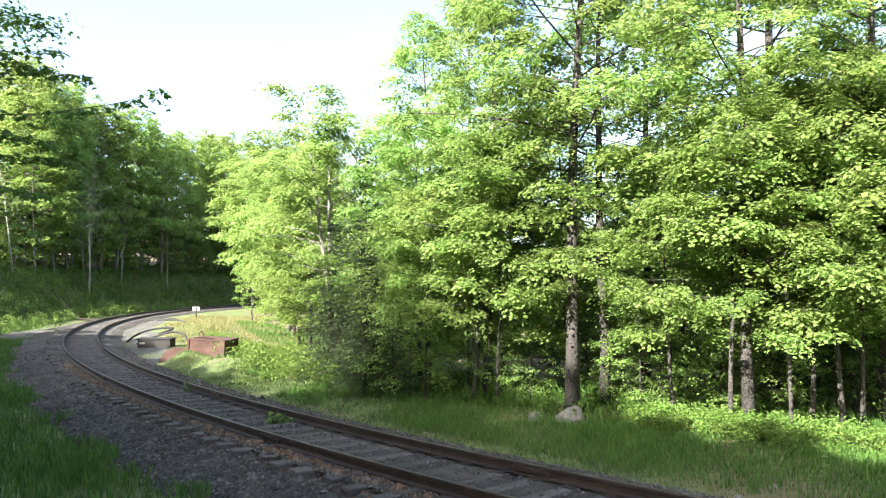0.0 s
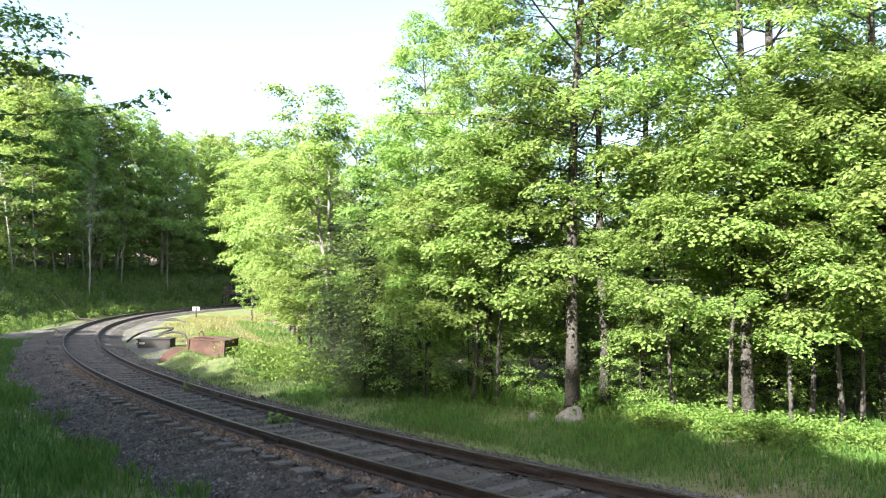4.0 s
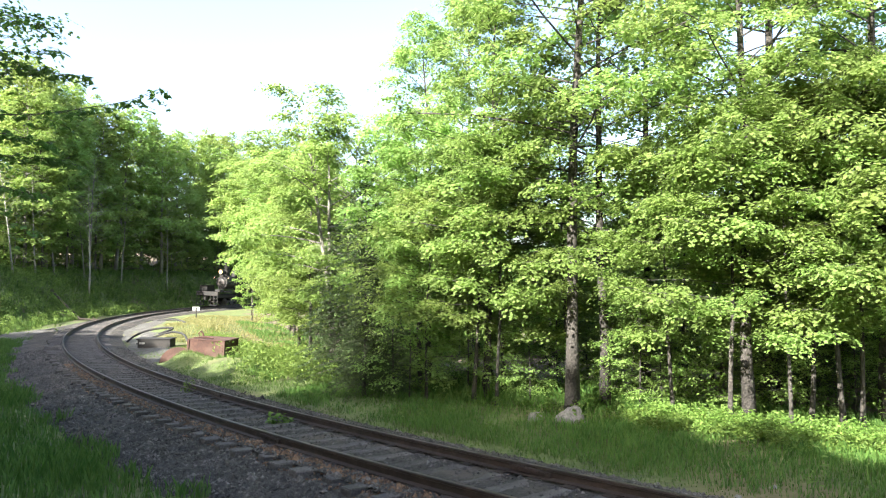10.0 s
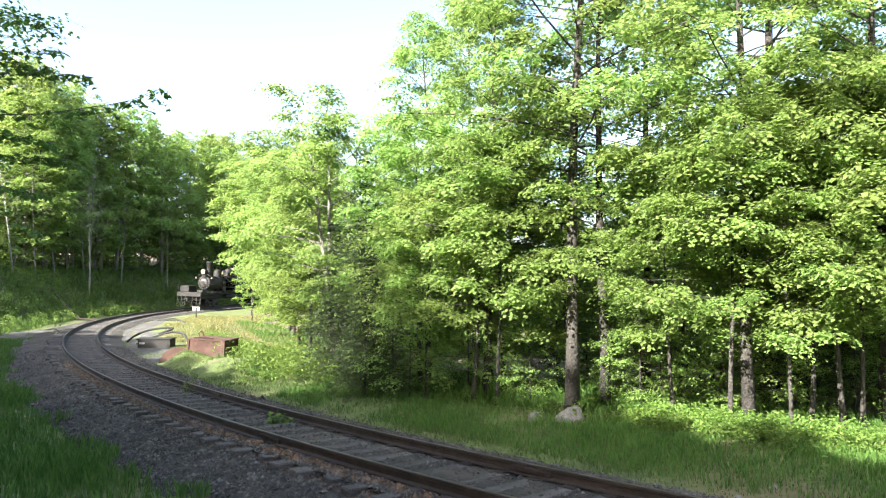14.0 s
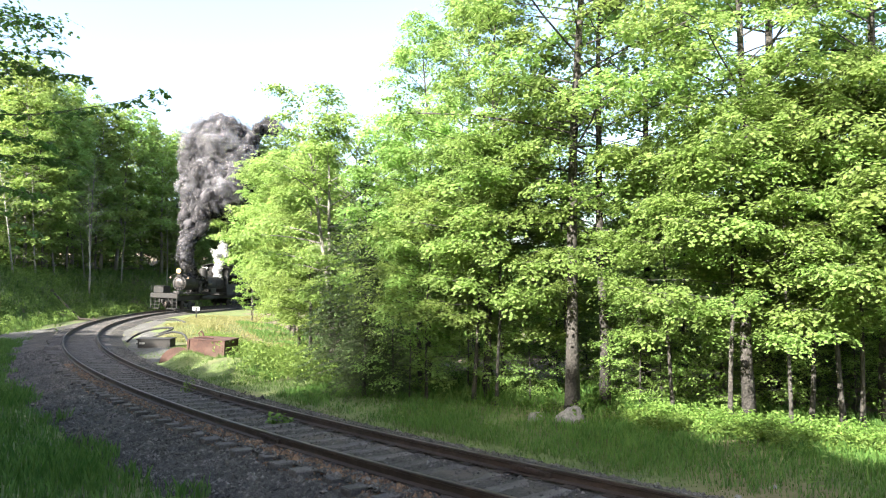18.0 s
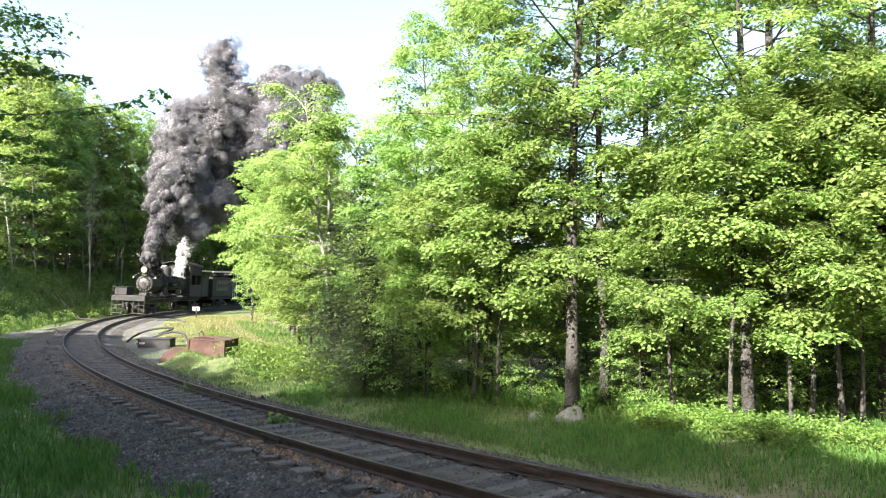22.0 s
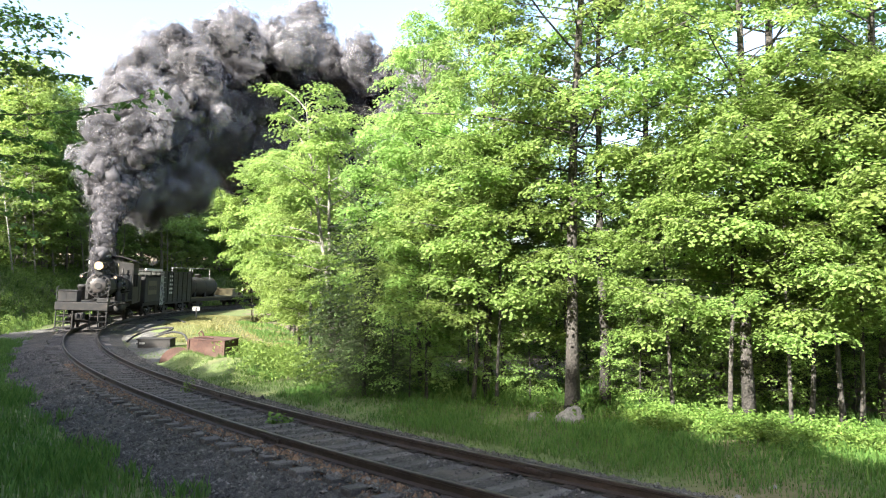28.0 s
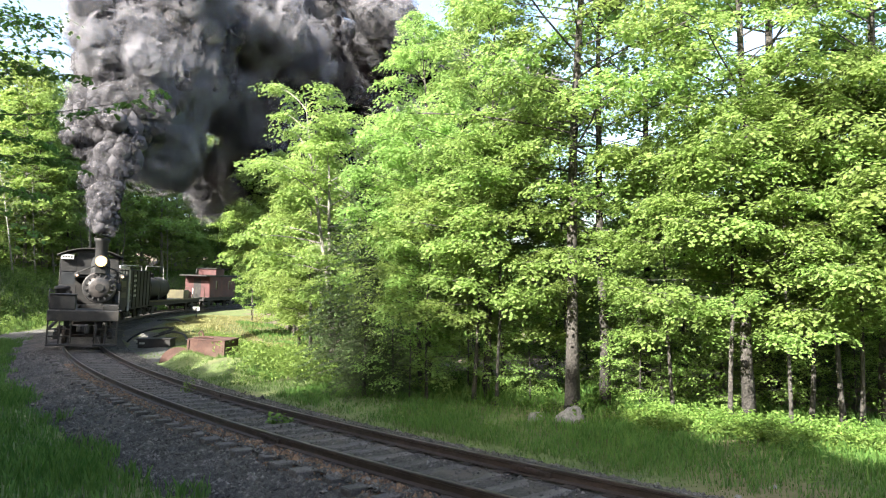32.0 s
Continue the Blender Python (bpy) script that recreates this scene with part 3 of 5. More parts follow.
MAPLE = "tall leafy maple with bright spring foliage at the wood's edge"
BEECH = "young beech with layered yellow-green sprays of leaves"
protos = {
    "maple": broadleaf("maple_tree", 11, 15.5, 0.24, 3.7, 0.135, 56, 72, 0.104, LEAF, BARK_DARK, MAPLE, spray=0.56, apart=0.80, inner=0.42),
    "maple2": broadleaf("maple_tree", 12, 14.0, 0.24, 3.4, 0.11, 52, 72, 0.104, LEAF, BARK_DARK, MAPLE, spray=0.56, apart=0.80, inner=0.42),
    "sapling": broadleaf("beech_sapling", 13, 6.2, 0.34, 2.9, 0.05, 28, 96, 0.086, LEAF, BARK_DARK, BEECH, up_low=0.05, up_high=0.8, spray=0.50, apart=0.68),
    "sapling2": broadleaf("beech_sapling", 14, 4.6, 0.36, 2.3, 0.035, 22, 88, 0.084, LEAF_YELLOW, BARK_DARK, BEECH, up_low=0.05, up_high=0.8, spray=0.46, apart=0.62),
    "bushy": broadleaf("beech_bush", 26, 4.2, 0.10, 1.9, 0.03, 26, 34, 0.088, LEAF, BARK_DARK, BEECH, up_low=0.05, up_high=0.8, spray=0.45, apart=0.6),
    "edge": broadleaf("birch_tree", 15, 9.5, 0.16, 3.0, 0.09, 52, 76, 0.118, LEAF_YELLOW, BARK, "rounded light green birch beside the track", top=0.5),
    "arch": broadleaf("maple_tree", 28, 11.5, 0.36, 4.7, 0.12, 50, 42, 0.19, LEAF_YELLOW, BARK, "spreading light green maple whose boughs arch over the verge", top=0.5, up_low=0.0, up_high=0.9, spray=0.7),
    "clump": broadleaf("birch_clump", 16, 9.6, 0.30, 2.6, 0.14, 60, 58, 0.115, LEAF_YELLOW, BARK_PALE, "clump of grey birch stems with thin yellow-green leaves",
                       stems=4, top=0.62, bare=0.1, inner=0.45),
    "under": broadleaf("understorey_tree", 29, 6.5, 0.08, 2.7, 0.05, 34, 14, 0.30, LEAF_YELLOW, BARK_PALE, "young understorey tree with light green leaves on the bank", spray=0.7, simple=True, split=False),
    "far": broadleaf("woodland_tree", 17, 17.0, 0.17, 4.2, 0.17, 50, 24, 0.29, LEAF, BARK, "tall woodland tree with green spring crown", top=0.62, spray=0.9, simple=True, split=False),
    "far2": broadleaf("woodland_tree", 18, 15.5, 0.28, 3.8, 0.15, 44, 28, 0.30, LEAF_DARK, BARK, "tall woodland tree with leaves darkened for deep shade", spray=0.9, simple=True, split=False),
    "far3": broadleaf("woodland_tree", 19, 16.0, 0.15, 4.2, 0.16, 50, 24, 0.29, LEAF_YELLOW, BARK_PALE, "pale-stemmed woodland tree with light crown", top=0.62, spray=0.9, simple=True, split=False),
    "overhang": broadleaf("beech_tree", 22, 12.0, 0.28, 5.8, 0.13, 38, 44, 0.095, LEAF_DARK, BARK, "beech whose sparse boughs hang over the bank", bare=0.1, top=0.5),
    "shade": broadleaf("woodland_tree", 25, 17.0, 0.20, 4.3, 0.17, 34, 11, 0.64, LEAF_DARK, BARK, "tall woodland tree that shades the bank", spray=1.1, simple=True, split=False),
    "backwood": broadleaf("woodland_tree", 27, 17.0, 0.22, 4.2, 0.17, 36, 11, 0.62, LEAF, BARK, "tall green tree deep in the woods", spray=1.0, simple=True, split=False),
    "shrub": broadleaf("woodland_shrub", 23, 3.4, 0.05, 1.9, 0.03, 22, 22, 0.2, LEAF_DARK, BARK_DARK, "green shrub with leaves darkened for the shade of the woods", simple=True, split=False, up_low=0.1),
    "bare": broadleaf("bare_tree", 24, 9.0, 0.35, 2.3, 0.07, 30, 0, 0.1, LEAF, BARK_PALE, "leafless grey tree with fine bare twigs", up_low=0.5, up_high=1.1),
    "hemlock": conifer("hemlock_tree", 20, 6.5, 1.9, 0.09, 26, 0.11, "small dark hemlock with drooping boughs at the wood's edge", 1.5),
    "spruce": conifer("spruce_tree", 21, 19.0, 2.6, 0.18, 30, 0.3, "tall dark spruce above the woods", 0.8),
}
first_use = {k: True for k in protos}


def grow(kind, x, y, turn=0.0, scale=1.0, tilt=0.0, group="woodland trees"):
    m = place(protos[kind], x, y, turn, scale, 0.0, tilt)
    if first_use[kind]:
        first_use[kind] = False
        protos[kind].matrix_basis = m
        protos[kind]["group"] = group
        return protos[kind]
    return copy_thing(protos[kind], m)


# trees placed and sized to fit the camera's view
for kind, x, y, turn, sc, tilt in [
    ("maple", 2.75, 15.2, 20, 1.0, 0), ("maple2", 3.6, 15.8, 190, 0.95, 0), ("maple2", 5.6, 13.0, 75, 1.0, 0), ("maple", 8.2, 13.2, 250, 0.85, 0),
    ("maple2", 1.0, 17.0, 310, 0.8, 2), ("sapling", 0.7, 16.6, 40, 1.0, 0), ("sapling", 1.5, 17.6, 140, 1.05, 0), ("sapling2", -0.4, 17.2, 15, 1.1, 0),
    ("sapling", 4.6, 14.2, 210, 0.85, 0), ("sapling", 6.7, 13.0, 33, 0.95, 0), ("sapling2", 7.4, 12.6, 133, 1.2, 0), ("sapling", 9.0, 13.0, 88, 1.0, 0),
    ("sapling", -0.6, 19.4, 260, 1.15, 0), ("maple2", -0.4, 20.5, 60, 0.80, 0), ("maple", 0.9, 22.5, 120, 0.80, 0), ("maple", 7.3, 15.8, 70, 1.05, 0), ("maple2", 10.6, 15.4, 160, 1.12, 0), ("maple2", 5.0, 17.6, 330, 1.05, 0),
    ("clump", -3.45, 23.2, 10, 0.96, 0), ("hemlock", -2.3, 20.2, 0, 1.0, 0), ("hemlock", -2.0, 18.0, 70, 0.58, 0), ("hemlock", -1.2, 17.6, 170, 0.4, 0),
    ("sapling", 5.2, 12.9, 300, 0.95, 0), ("sapling", 3.0, 16.6, 200, 1.15, 0), ("bushy", -0.6, 18.6, 0, 0.9, 0), ("bushy", 0.6, 17.4, 90, 0.8, 0),
    ("sapling", 5.9, 12.1, 100, 0.78, 0), ("sapling", 8.0, 11.6, 10, 0.85, 0), ("sapling", 7.1, 12.6, 200, 1.05, 0), ("sapling", 1.2, 16.0, 330, 0.8, 0),
    ("bushy", 1.6, 18.6, 70, 0.75, 0), ("bushy", 4.2, 15.2, 10, 0.7, 0), ("bushy", 6.0, 14.0, 95, 0.75, 0), ("bushy", 7.9, 13.6, 210, 0.75, 0), ("bushy", 9.0, 13.0, 320, 0.7, 0), ("bushy", 2.0, 16.4, 150, 0.65, 0), ("bushy", 10.4, 13.0, 40, 0.8, 0), ("bushy", 6.9, 15.0, 130, 0.8, 0), ("bushy", 9.6, 14.2, 300, 0.85, 0),
    ("sapling2", 9.2, 12.0, 80, 0.8, 0), ("bushy", 4.6, 17.2, 20, 0.8, 0), ("bushy", 11.4, 14.6, 200, 0.9, 0),
    ("edge", -5.3, 28.5, 0, 0.80, 0), ("edge", -6.7, 33.0, 80, 0.86, 0), ("edge", -8.3, 39.5, 200, 1.02, 0), ("edge", -9.4, 43.5, 140, 1.12, 0),
    ("arch", -11.6, 53.0, 300, 1.0, 0), ("arch", -9.5, 45.0, 60, 0.92, 0), ("arch", -19.3, 77.0, 20, 1.5, 0), ("arch", -13.5, 70.0, 120, 1.3, 0), ("edge", -9.0, 56.0, 20, 1.35, 0), ("edge", -5.0, 30.5, 220, 0.9, 0), ("edge", -6.0, 36.0, 100, 1.0, 0),
]:
    grow(kind, x, y, turn, sc, tilt)

# the woods around: inside the curve, on the bank outside it, and behind the camera
rg = np.random.default_rng(3)


def scatter(n, region, kinds, gap, scale=(0.8, 1.1), taken=[]):
    done, tries = 0, 0
    while done < n and tries < n * 60:
        tries += 1
        x, y = rg.uniform(*region[0]), rg.uniform(*region[1])
        s, d = (float(q[0]) for q in to_track([x], [y]))
        if not region[2](x, y, s, d) or any((x - a) ** 2 + (y - b) ** 2 < gap * gap for a, b in taken):
            continue
        taken.append((x, y))
        grow(kinds[rg.integers(len(kinds))], x, y, rg.uniform(0, 360), rg.uniform(*scale), rg.normal(0, 2))
        done += 1


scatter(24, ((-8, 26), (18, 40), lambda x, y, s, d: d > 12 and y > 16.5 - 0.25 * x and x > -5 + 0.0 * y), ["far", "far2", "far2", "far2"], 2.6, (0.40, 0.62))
scatter(15, ((-4, 16), (16.5, 26), lambda x, y, s, d: y > 18.5 - 0.35 * x), ["sapling", "sapling2", "hemlock"], 1.7, (0.7, 1.1))
scatter(26, ((-20, 20), (34, 75), lambda x, y, s, d: d > 6.5 and (x + 6 > -0.32 * (y - 30) or d > 9)), ["far", "far3", "far"], 3.0, (0.6, 0.75))
scatter(8, ((3, 28), (24, 44), lambda x, y, s, d: d > 14), ["backwood"], 2.0, (0.42, 0.6))
for s in (84, 88, 92, 96, 100, 104):
    p = on_track(s, -15.5)
    grow("backwood", p[0], p[1], 50 * s, 1.0)
# rows on the bank outside the curve
for row, (d0, s0, s1, step, kinds, sc) in enumerate([(-12.2, 67.5, 112, 3.1, ["far3", "far", "far3"], 1.68), (-16.5, 69, 112, 4.5, ["far", "far3", "far3"], 1.78), (-21.5, 80, 112, 5.0, ["backwood"], 1.55)]):
    for s in np.arange(s0, s1, step):
        p = on_track(s + rg.normal(0, 0.6), d0 + rg.normal(0, 0.9))
        kind = "far3" if 79 < s < 102 and row < 2 else kinds[rg.integers(len(kinds))]
        grow(kind, p[0], p[1], rg.uniform(0, 360), sc * rg.uniform(0.9, 1.12), rg.normal(0, 4))
scatter(26, ((-30, 30), (84, 130), lambda x, y, s, d: -30 < d < -9), ["far3", "backwood"], 3.3, (0.8, 1.0))
# the row behind and beside the camera whose shade lies over the track
SX, SY = 0.607, 0.794
rg = np.random.default_rng(21)
for row, u0 in enumerate((-5.5, -10.0, -15.0)):
    for p in np.arange(-9 + row, 29, 2.2):
        reach = np.interp(p, [-5, 1, 5, 7, 8.5, 10.5, 12, 14, 16.5, 19, 24, 27], [11.4, 11.4, 12.0, 14.2, 14.5, 14.1, 12.8, 11.2, 11.2, 13.5, 14.2, 14.0])
        u, p = u0 + rg.normal(0, 0.5), p + rg.normal(0, 0.35)
        grow("shade", u * SX - p * SY, u * SY + p * SX, rg.uniform(0, 360), (reach - u) * 0.70 / 14.6 * rg.uniform(0.96, 1.03), rg.normal(0, 2))
for p, u in ((30, -3), (33, -2), (36, -2), (39, -1.5), (42, -1), (31.5, -7), (35, -6), (38.5, -6), (42, -5), (45, -1)):
    grow("shade", u * SX - p * SY, u * SY + p * SX, rg.uniform(0, 360), (17.0 - u) * 0.70 / 15.5)
for x, y, turn in ((-36.6, 64.5, 20), (-36.8, 69.0, 130), (-36.2, 73.5, 250)):
    grow("far", x, y, turn, 1.42)
scatter(26, ((-2, 17), (14.5, 22), lambda x, y, s, d: y > 16.6 - 0.32 * x), ["bushy", "hemlock", "bushy"], 0.9, (0.55, 0.95), [])
scatter(46, ((-6, 24), (19, 44), lambda x, y, s, d: d > 13 and y > 20 - 0.3 * x), ["shrub"], 1.3, (0.8, 1.5))
for s in np.arange(46, 110, 1.9):
    p = on_track(s, -14.5 - rg.uniform(0, 7))
    grow("shrub", p[0], p[1], rg.uniform(0, 360), rg.uniform(0.8, 1.5))
for s in np.arange(56, 108, 2.6):
    p = on_track(s, -11.2 - rg.uniform(0, 3.5))
    grow("under", p[0], p[1], rg.uniform(0, 360), rg.uniform(0.7, 1.25), rg.normal(0, 5))
for x, y, sc in ((-2.2, 24.6, 1.0), (-1.7, 24.2, 0.9), (-34.5, 69, 1.4), (-33, 66, 1.2)):
    grow("bare", x, y, rg.uniform(0, 360), sc)


for s, d, tilt, turn in ((60.5, -11.0, 9, 200), (63.5, -10.6, 7, 190), (66, -10.2, -4, 30), (69, -10.4, 8, 170), (72.5, -9.8, 5, 220), (77, -9.0, 3, 90), (83, -8.0, 2, 140)):
    p = on_track(s, d)
    grow("bare", p[0], p[1], turn, 1.1, tilt)


def bough(root, pts, leaves, leaf, seed):
    """One long bough with layered side twigs and hanging leaves; the points are in the tree's own space."""
    rng = np.random.default_rng(seed)
    q = np.array(pts, float)
    t, tt = np.linspace(0, 1, len(q)), np.linspace(0, 1, 16)
    p = np.stack([np.interp(tt, t, q[:, k]) for k in range(3)], 1) + np.cumsum(rng.normal(0, 0.016, (16, 3)), 0) * tt[:, None]
    part("limb", Build().tube(p, 0.012 * (1 - tt) + 0.003, 6), BARK, root)
    tw, c, n = Build(), [], max(3, leaves // 22)
    for k in range(22):
        w = 0.22 + 0.78 * k / 21
        s0 = np.array([np.interp(w, tt, p[:, j]) for j in range(3)])
        reach = rng.uniform(0.25, 0.75) * (1.25 - 0.75 * w)
        e = s0 + np.array([reach * rng.uniform(0.5, 1.0), reach * (1 if k % 2 else -1) * rng.uniform(0.2, 0.8), reach * rng.uniform(-0.45, 0.12)])
        mid = (s0 + e) / 2 + [0, 0, 0.06 * reach]
        tw.tube([s0, mid, e], [0.005, 0.004, 0.002], 4, False)
        f = np.linspace(0.2, 1.0, n)[:, None]
        along = (1 - f) ** 2 * s0 + 2 * f * (1 - f) * mid + f ** 2 * e
        c.append(along + rng.normal(0, 0.03, (n, 3)) - [0, 0, 0.35 * leaf])
    part("twigwork", tw, BARK, root)["kind"] = "stuff"
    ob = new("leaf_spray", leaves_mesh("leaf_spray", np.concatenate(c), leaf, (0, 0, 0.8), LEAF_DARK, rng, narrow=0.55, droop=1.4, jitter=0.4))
    ob.parent = root
    ob["kind"] = "stuff"


oh = grow("overhang", -9.9, 10.4, 0, 0.9)
OB = np.array([-9.9, 10.4, ground_at(-9.9, 10.4)])
BOUGHS = [([(-9.8, 10.5, 4.6), (-7.6, 10.9, 5.35), (-6.4, 11.0, 5.35), (-5.3, 11.2, 5.55), (-4.7, 11.3, 5.82)], 150), ([(-9.8, 10.5, 5.9), (-7.4, 11.0, 6.95), (-6.75, 11.0, 6.85), (-6.2, 11.0, 6.72)], 60),
          ([(-9.8, 10.5, 3.9), (-7.4, 11.0, 4.75), (-6.6, 11.1, 4.72), (-5.9, 11.2, 4.6)], 130), ([(-9.8, 10.5, 4.8), (-7.3, 10.6, 5.95), (-6.4, 10.6, 5.98), (-5.65, 10.7, 5.85)], 120),
          ([(-9.8, 10.5, 5.4), (-7.4, 11.0, 6.45), (-6.6, 11.0, 6.40), (-6.1, 11.0, 6.34)], 50), ([(-9.8, 10.5, 4.2), (-7.6, 10.8, 5.10), (-6.8, 10.9, 5.06), (-6.2, 11.0, 4.92)], 130),
          ([(-9.8, 10.5, 3.6), (-7.9, 10.8, 4.35), (-7.0, 10.9, 4.30), (-6.4, 11.0, 4.15)], 120), ([(-9.8, 10.5, 5.1), (-7.8, 10.4, 6.15), (-7.0, 10.5, 6.2), (-6.3, 10.6, 6.1)], 90)]
for k, (pts, n) in enumerate(BOUGHS):
    bough(oh, (np.array(pts) - OB) / 0.9, int(n * 1.7), 0.14, 60 + k)

for x, y, turn, sc in ((-40.0, 66.5, 40, 1.95), (-43.5, 70.5, 150, 2.1), (-39.6, 71.5, 260, 1.9), (-42.5, 77.0, 310, 2.0), (-39.0, 78.0, 200, 1.85)):
    grow("far3", x, y, turn, sc)
grow("spruce", -36, 104, 0, 0.95)
grow("spruce", -33, 105, 90, 0.85)


# ---- low growth ----
def grass(name, n, s_range, d_range, height, width, material, label, seed, keep=None, lean=0.35):
    """A stretch of grass: single leaning blades."""
    rng = np.random.default_rng(seed)
    s, d = rng.uniform(*s_range, n), rng.uniform(*d_range, n)
    h = np.interp(s, S, HEAD)
    x, y = np.interp(s, S, TX) + np.cos(h) * d, np.interp(s, S, TY) + np.sin(h) * d
    patch = np.sin(x * 1.1 + 0.4 * y) * np.sin(0.8 * y - 0.5 * x) + 0.6 * np.sin(2.7 * x - y) * np.sin(2.1 * y)
    ok = rng.uniform(0, 1, n) < 0.72 + 0.4 * patch
    if keep:
        ok &= keep(x, y, s, d)
    x, y, patch = x[ok], y[ok], patch[ok]
    z = ground_z(x, y)
    k = len(x)
    hh = height * rng.uniform(0.45, 1.15, k) * (1 + 0.3 * patch)
    a = rng.uniform(0, 2 * np.pi, k)
    ln = lean * hh * rng.uniform(0.2, 1.3, k)
    w = width * rng.uniform(0.6, 1.4, k)
    b0 = np.stack([x - np.sin(a) * w, y + np.cos(a) * w, z - 0.02], 1)
    b1 = np.stack([x + np.sin(a) * w, y - np.cos(a) * w, z - 0.02], 1)
    m = np.stack([x + np.cos(a) * ln * 0.35 + np.sin(a) * w * 0.7, y + np.sin(a) * ln * 0.35 - np.cos(a) * w * 0.7, z + hh * 0.62], 1)
    t = np.stack([x + np.cos(a) * ln, y + np.sin(a) * ln, z + hh], 1)
    b = Build()
    b.add_many(np.stack([b0, b1, m, t], 1), [(0, 1, 2), (0, 2, 3)])
    return tagged(new(name, b.mesh(name, material)), label, "grass", kind="stuff")


grass("verge_grass", 90000, (-16, 16), (2.35, 8.6), 0.16, 0.007, BLADE, "soft green grass on the verge beside the rails", 1)
grass("short_turf", 80000, (-14, 34), (1.95, 6.5), 0.075, 0.008, BLADE, "short mossy turf at the ballast's edge", 13)
grass("tall_grass", 16000, (-10, 20), (4.2, 8.2), 0.34, 0.006, BLADE, "tall seeding grass below the trees", 2, keep=lambda x, y, s, d: (s > 7) & (np.sin(x * 0.9) + np.sin(y * 0.7 + 1) + 0.25 * (d - 5) > 0.3))
grass("curve_grass", 34000, (18.5, 48), (3.0, 11.0), 0.20, 0.012, BLADE, "sunlit grass inside the curve", 3, keep=lambda x, y, s, d: (d > 3.3 + 2.6 * np.exp(-((s - 40) / 12.0) ** 2)) & ((s < 26.5) | (d > 8.4)))
grass("knoll_grass", 42000, (27, 64), (4.0, 10.5), 0.11, 0.018, DRY_BLADE, "short dry tan grass on the low knoll by the scrap", 15, keep=lambda x, y, s, d: d > 3.6 + 1.2 * np.sin(s * 0.6))
grass("bank_grass", 120000, (-14, 42), (-9.5, -2.3), 0.25, 0.009, BLADE, "shaded grass on the near bank", 4, keep=lambda x, y, s, d: (d < -2.75 + 0.22 * np.sin(s * 1.7) + 0.15 * np.sin(s * 4.1)) & (x * x + y * y > 6))
grass("road_turf", 30000, (28, 52), (-14, -3.0), 0.10, 0.016, BLADE, "short turf where the road meets the bank", 16, keep=lambda x, y, s, d: d < road_left(s) + 0.4 * np.sin(s * 2.3) + 0.3)
grass("hillside_growth", 52000, (38, 100), (-13.5, -4.2), 0.40, 0.03, BLADE, "rough grass and ferns on the far bank", 5, keep=lambda x, y, s, d: d < -3.6 - 3.0 * np.exp(-((s - 40) / 7.0) ** 2))


def weeds(name, n, line, half, height, leaf, material, label, seed):
    """Leafy weeds along a line in the plan."""
    rng = np.random.default_rng(seed)
    line = np.array(line, float)
    seg = np.linalg.norm(np.diff(line, axis=0), axis=1)
    cum = np.concatenate([[0], np.cumsum(seg)])
    u = rng.uniform(0, cum[-1], n)
    x, y = np.interp(u, cum, line[:, 0]) + rng.normal(0, half, n), np.interp(u, cum, line[:, 1]) + rng.normal(0, half, n)
    z = ground_z(x, y)
    hh = height * rng.uniform(0.4, 1.25, n)
    per = 14
    r = rng.uniform(0, 1, (n, per)) ** 0.6
    ang = rng.uniform(0, 2 * np.pi, (n, per))
    out = 0.22 * hh[:, None] * rng.uniform(0.3, 1.0, (n, per)) + 0.04
    c = np.stack([x[:, None] + np.cos(ang) * out, y[:, None] + np.sin(ang) * out, z[:, None] + hh[:, None] * (0.15 + 0.85 * r)], -1).reshape(-1, 3)
    return tagged(new(name, leaves_mesh(name, c, leaf, (0, 0, 0.9), material, rng, narrow=0.5, droop=0.3)), label, "undergrowth", kind="stuff")


WOOD_EDGE = [(-12.5, 38), (-9.0, 31.5), (-6.6, 26.5), (-4.2, 22.2), (-2.6, 19.8)]
SUNNY_EDGE = [(3.9, 13.8), (4.9, 12.5), (6.5, 11.0), (8.3, 9.8), (11, 8.8)]
weeds("edge_weeds", 900, WOOD_EDGE, 0.4, 0.42, 0.085, WEED, "bright leafy weeds along the wood's edge", 6)
weeds("edge_weeds", 1200, SUNNY_EDGE, 0.3, 0.38, 0.07, WEED, "bright leafy weeds at the foot of the trees", 17)
weeds("low_weeds", 1100, SUNNY_EDGE, 0.4, 0.26, 0.08, WEED, "low pale green weeds in the sun", 7)
weeds("brambles", 700, [(-6.4, 26.2), (-5.2, 24.2), (-3.8, 21.4)], 0.7, 0.55, 0.12, WEED, "tangled bright brambles by the scrap", 8)
weeds("wood_ferns", 900, [(-6.0, 31), (-2, 22), (2, 17.5), (5, 15), (10, 12.5)], 1.6, 0.4, 0.10, LEAF_DARK, "ferns darkened for the shade under the trees", 9)
weeds("bank_ferns", 2200, [tuple(on_track(s, -8.0)[:2]) for s in (44, 54, 64, 74, 84, 94)], 2.2, 0.9, 0.17, WEED, "ferns and young shoots on the far bank", 10)
weeds("dock_plant", 10, [(-3.3, 14.1), (-3.1, 14.0)], 0.16, 0.32, 0.14, LEAF_DARK, "broad-leaved dark weed in the verge", 11)
weeds("track_weed", 8, [tuple(on_track(17.0, 0.55)[:2]), tuple(on_track(17.3, 0.6)[:2])], 0.05, 0.4, 0.08, WEED, "small weed between the rails", 12)
rgw = np.random.default_rng(9)
b = Build()
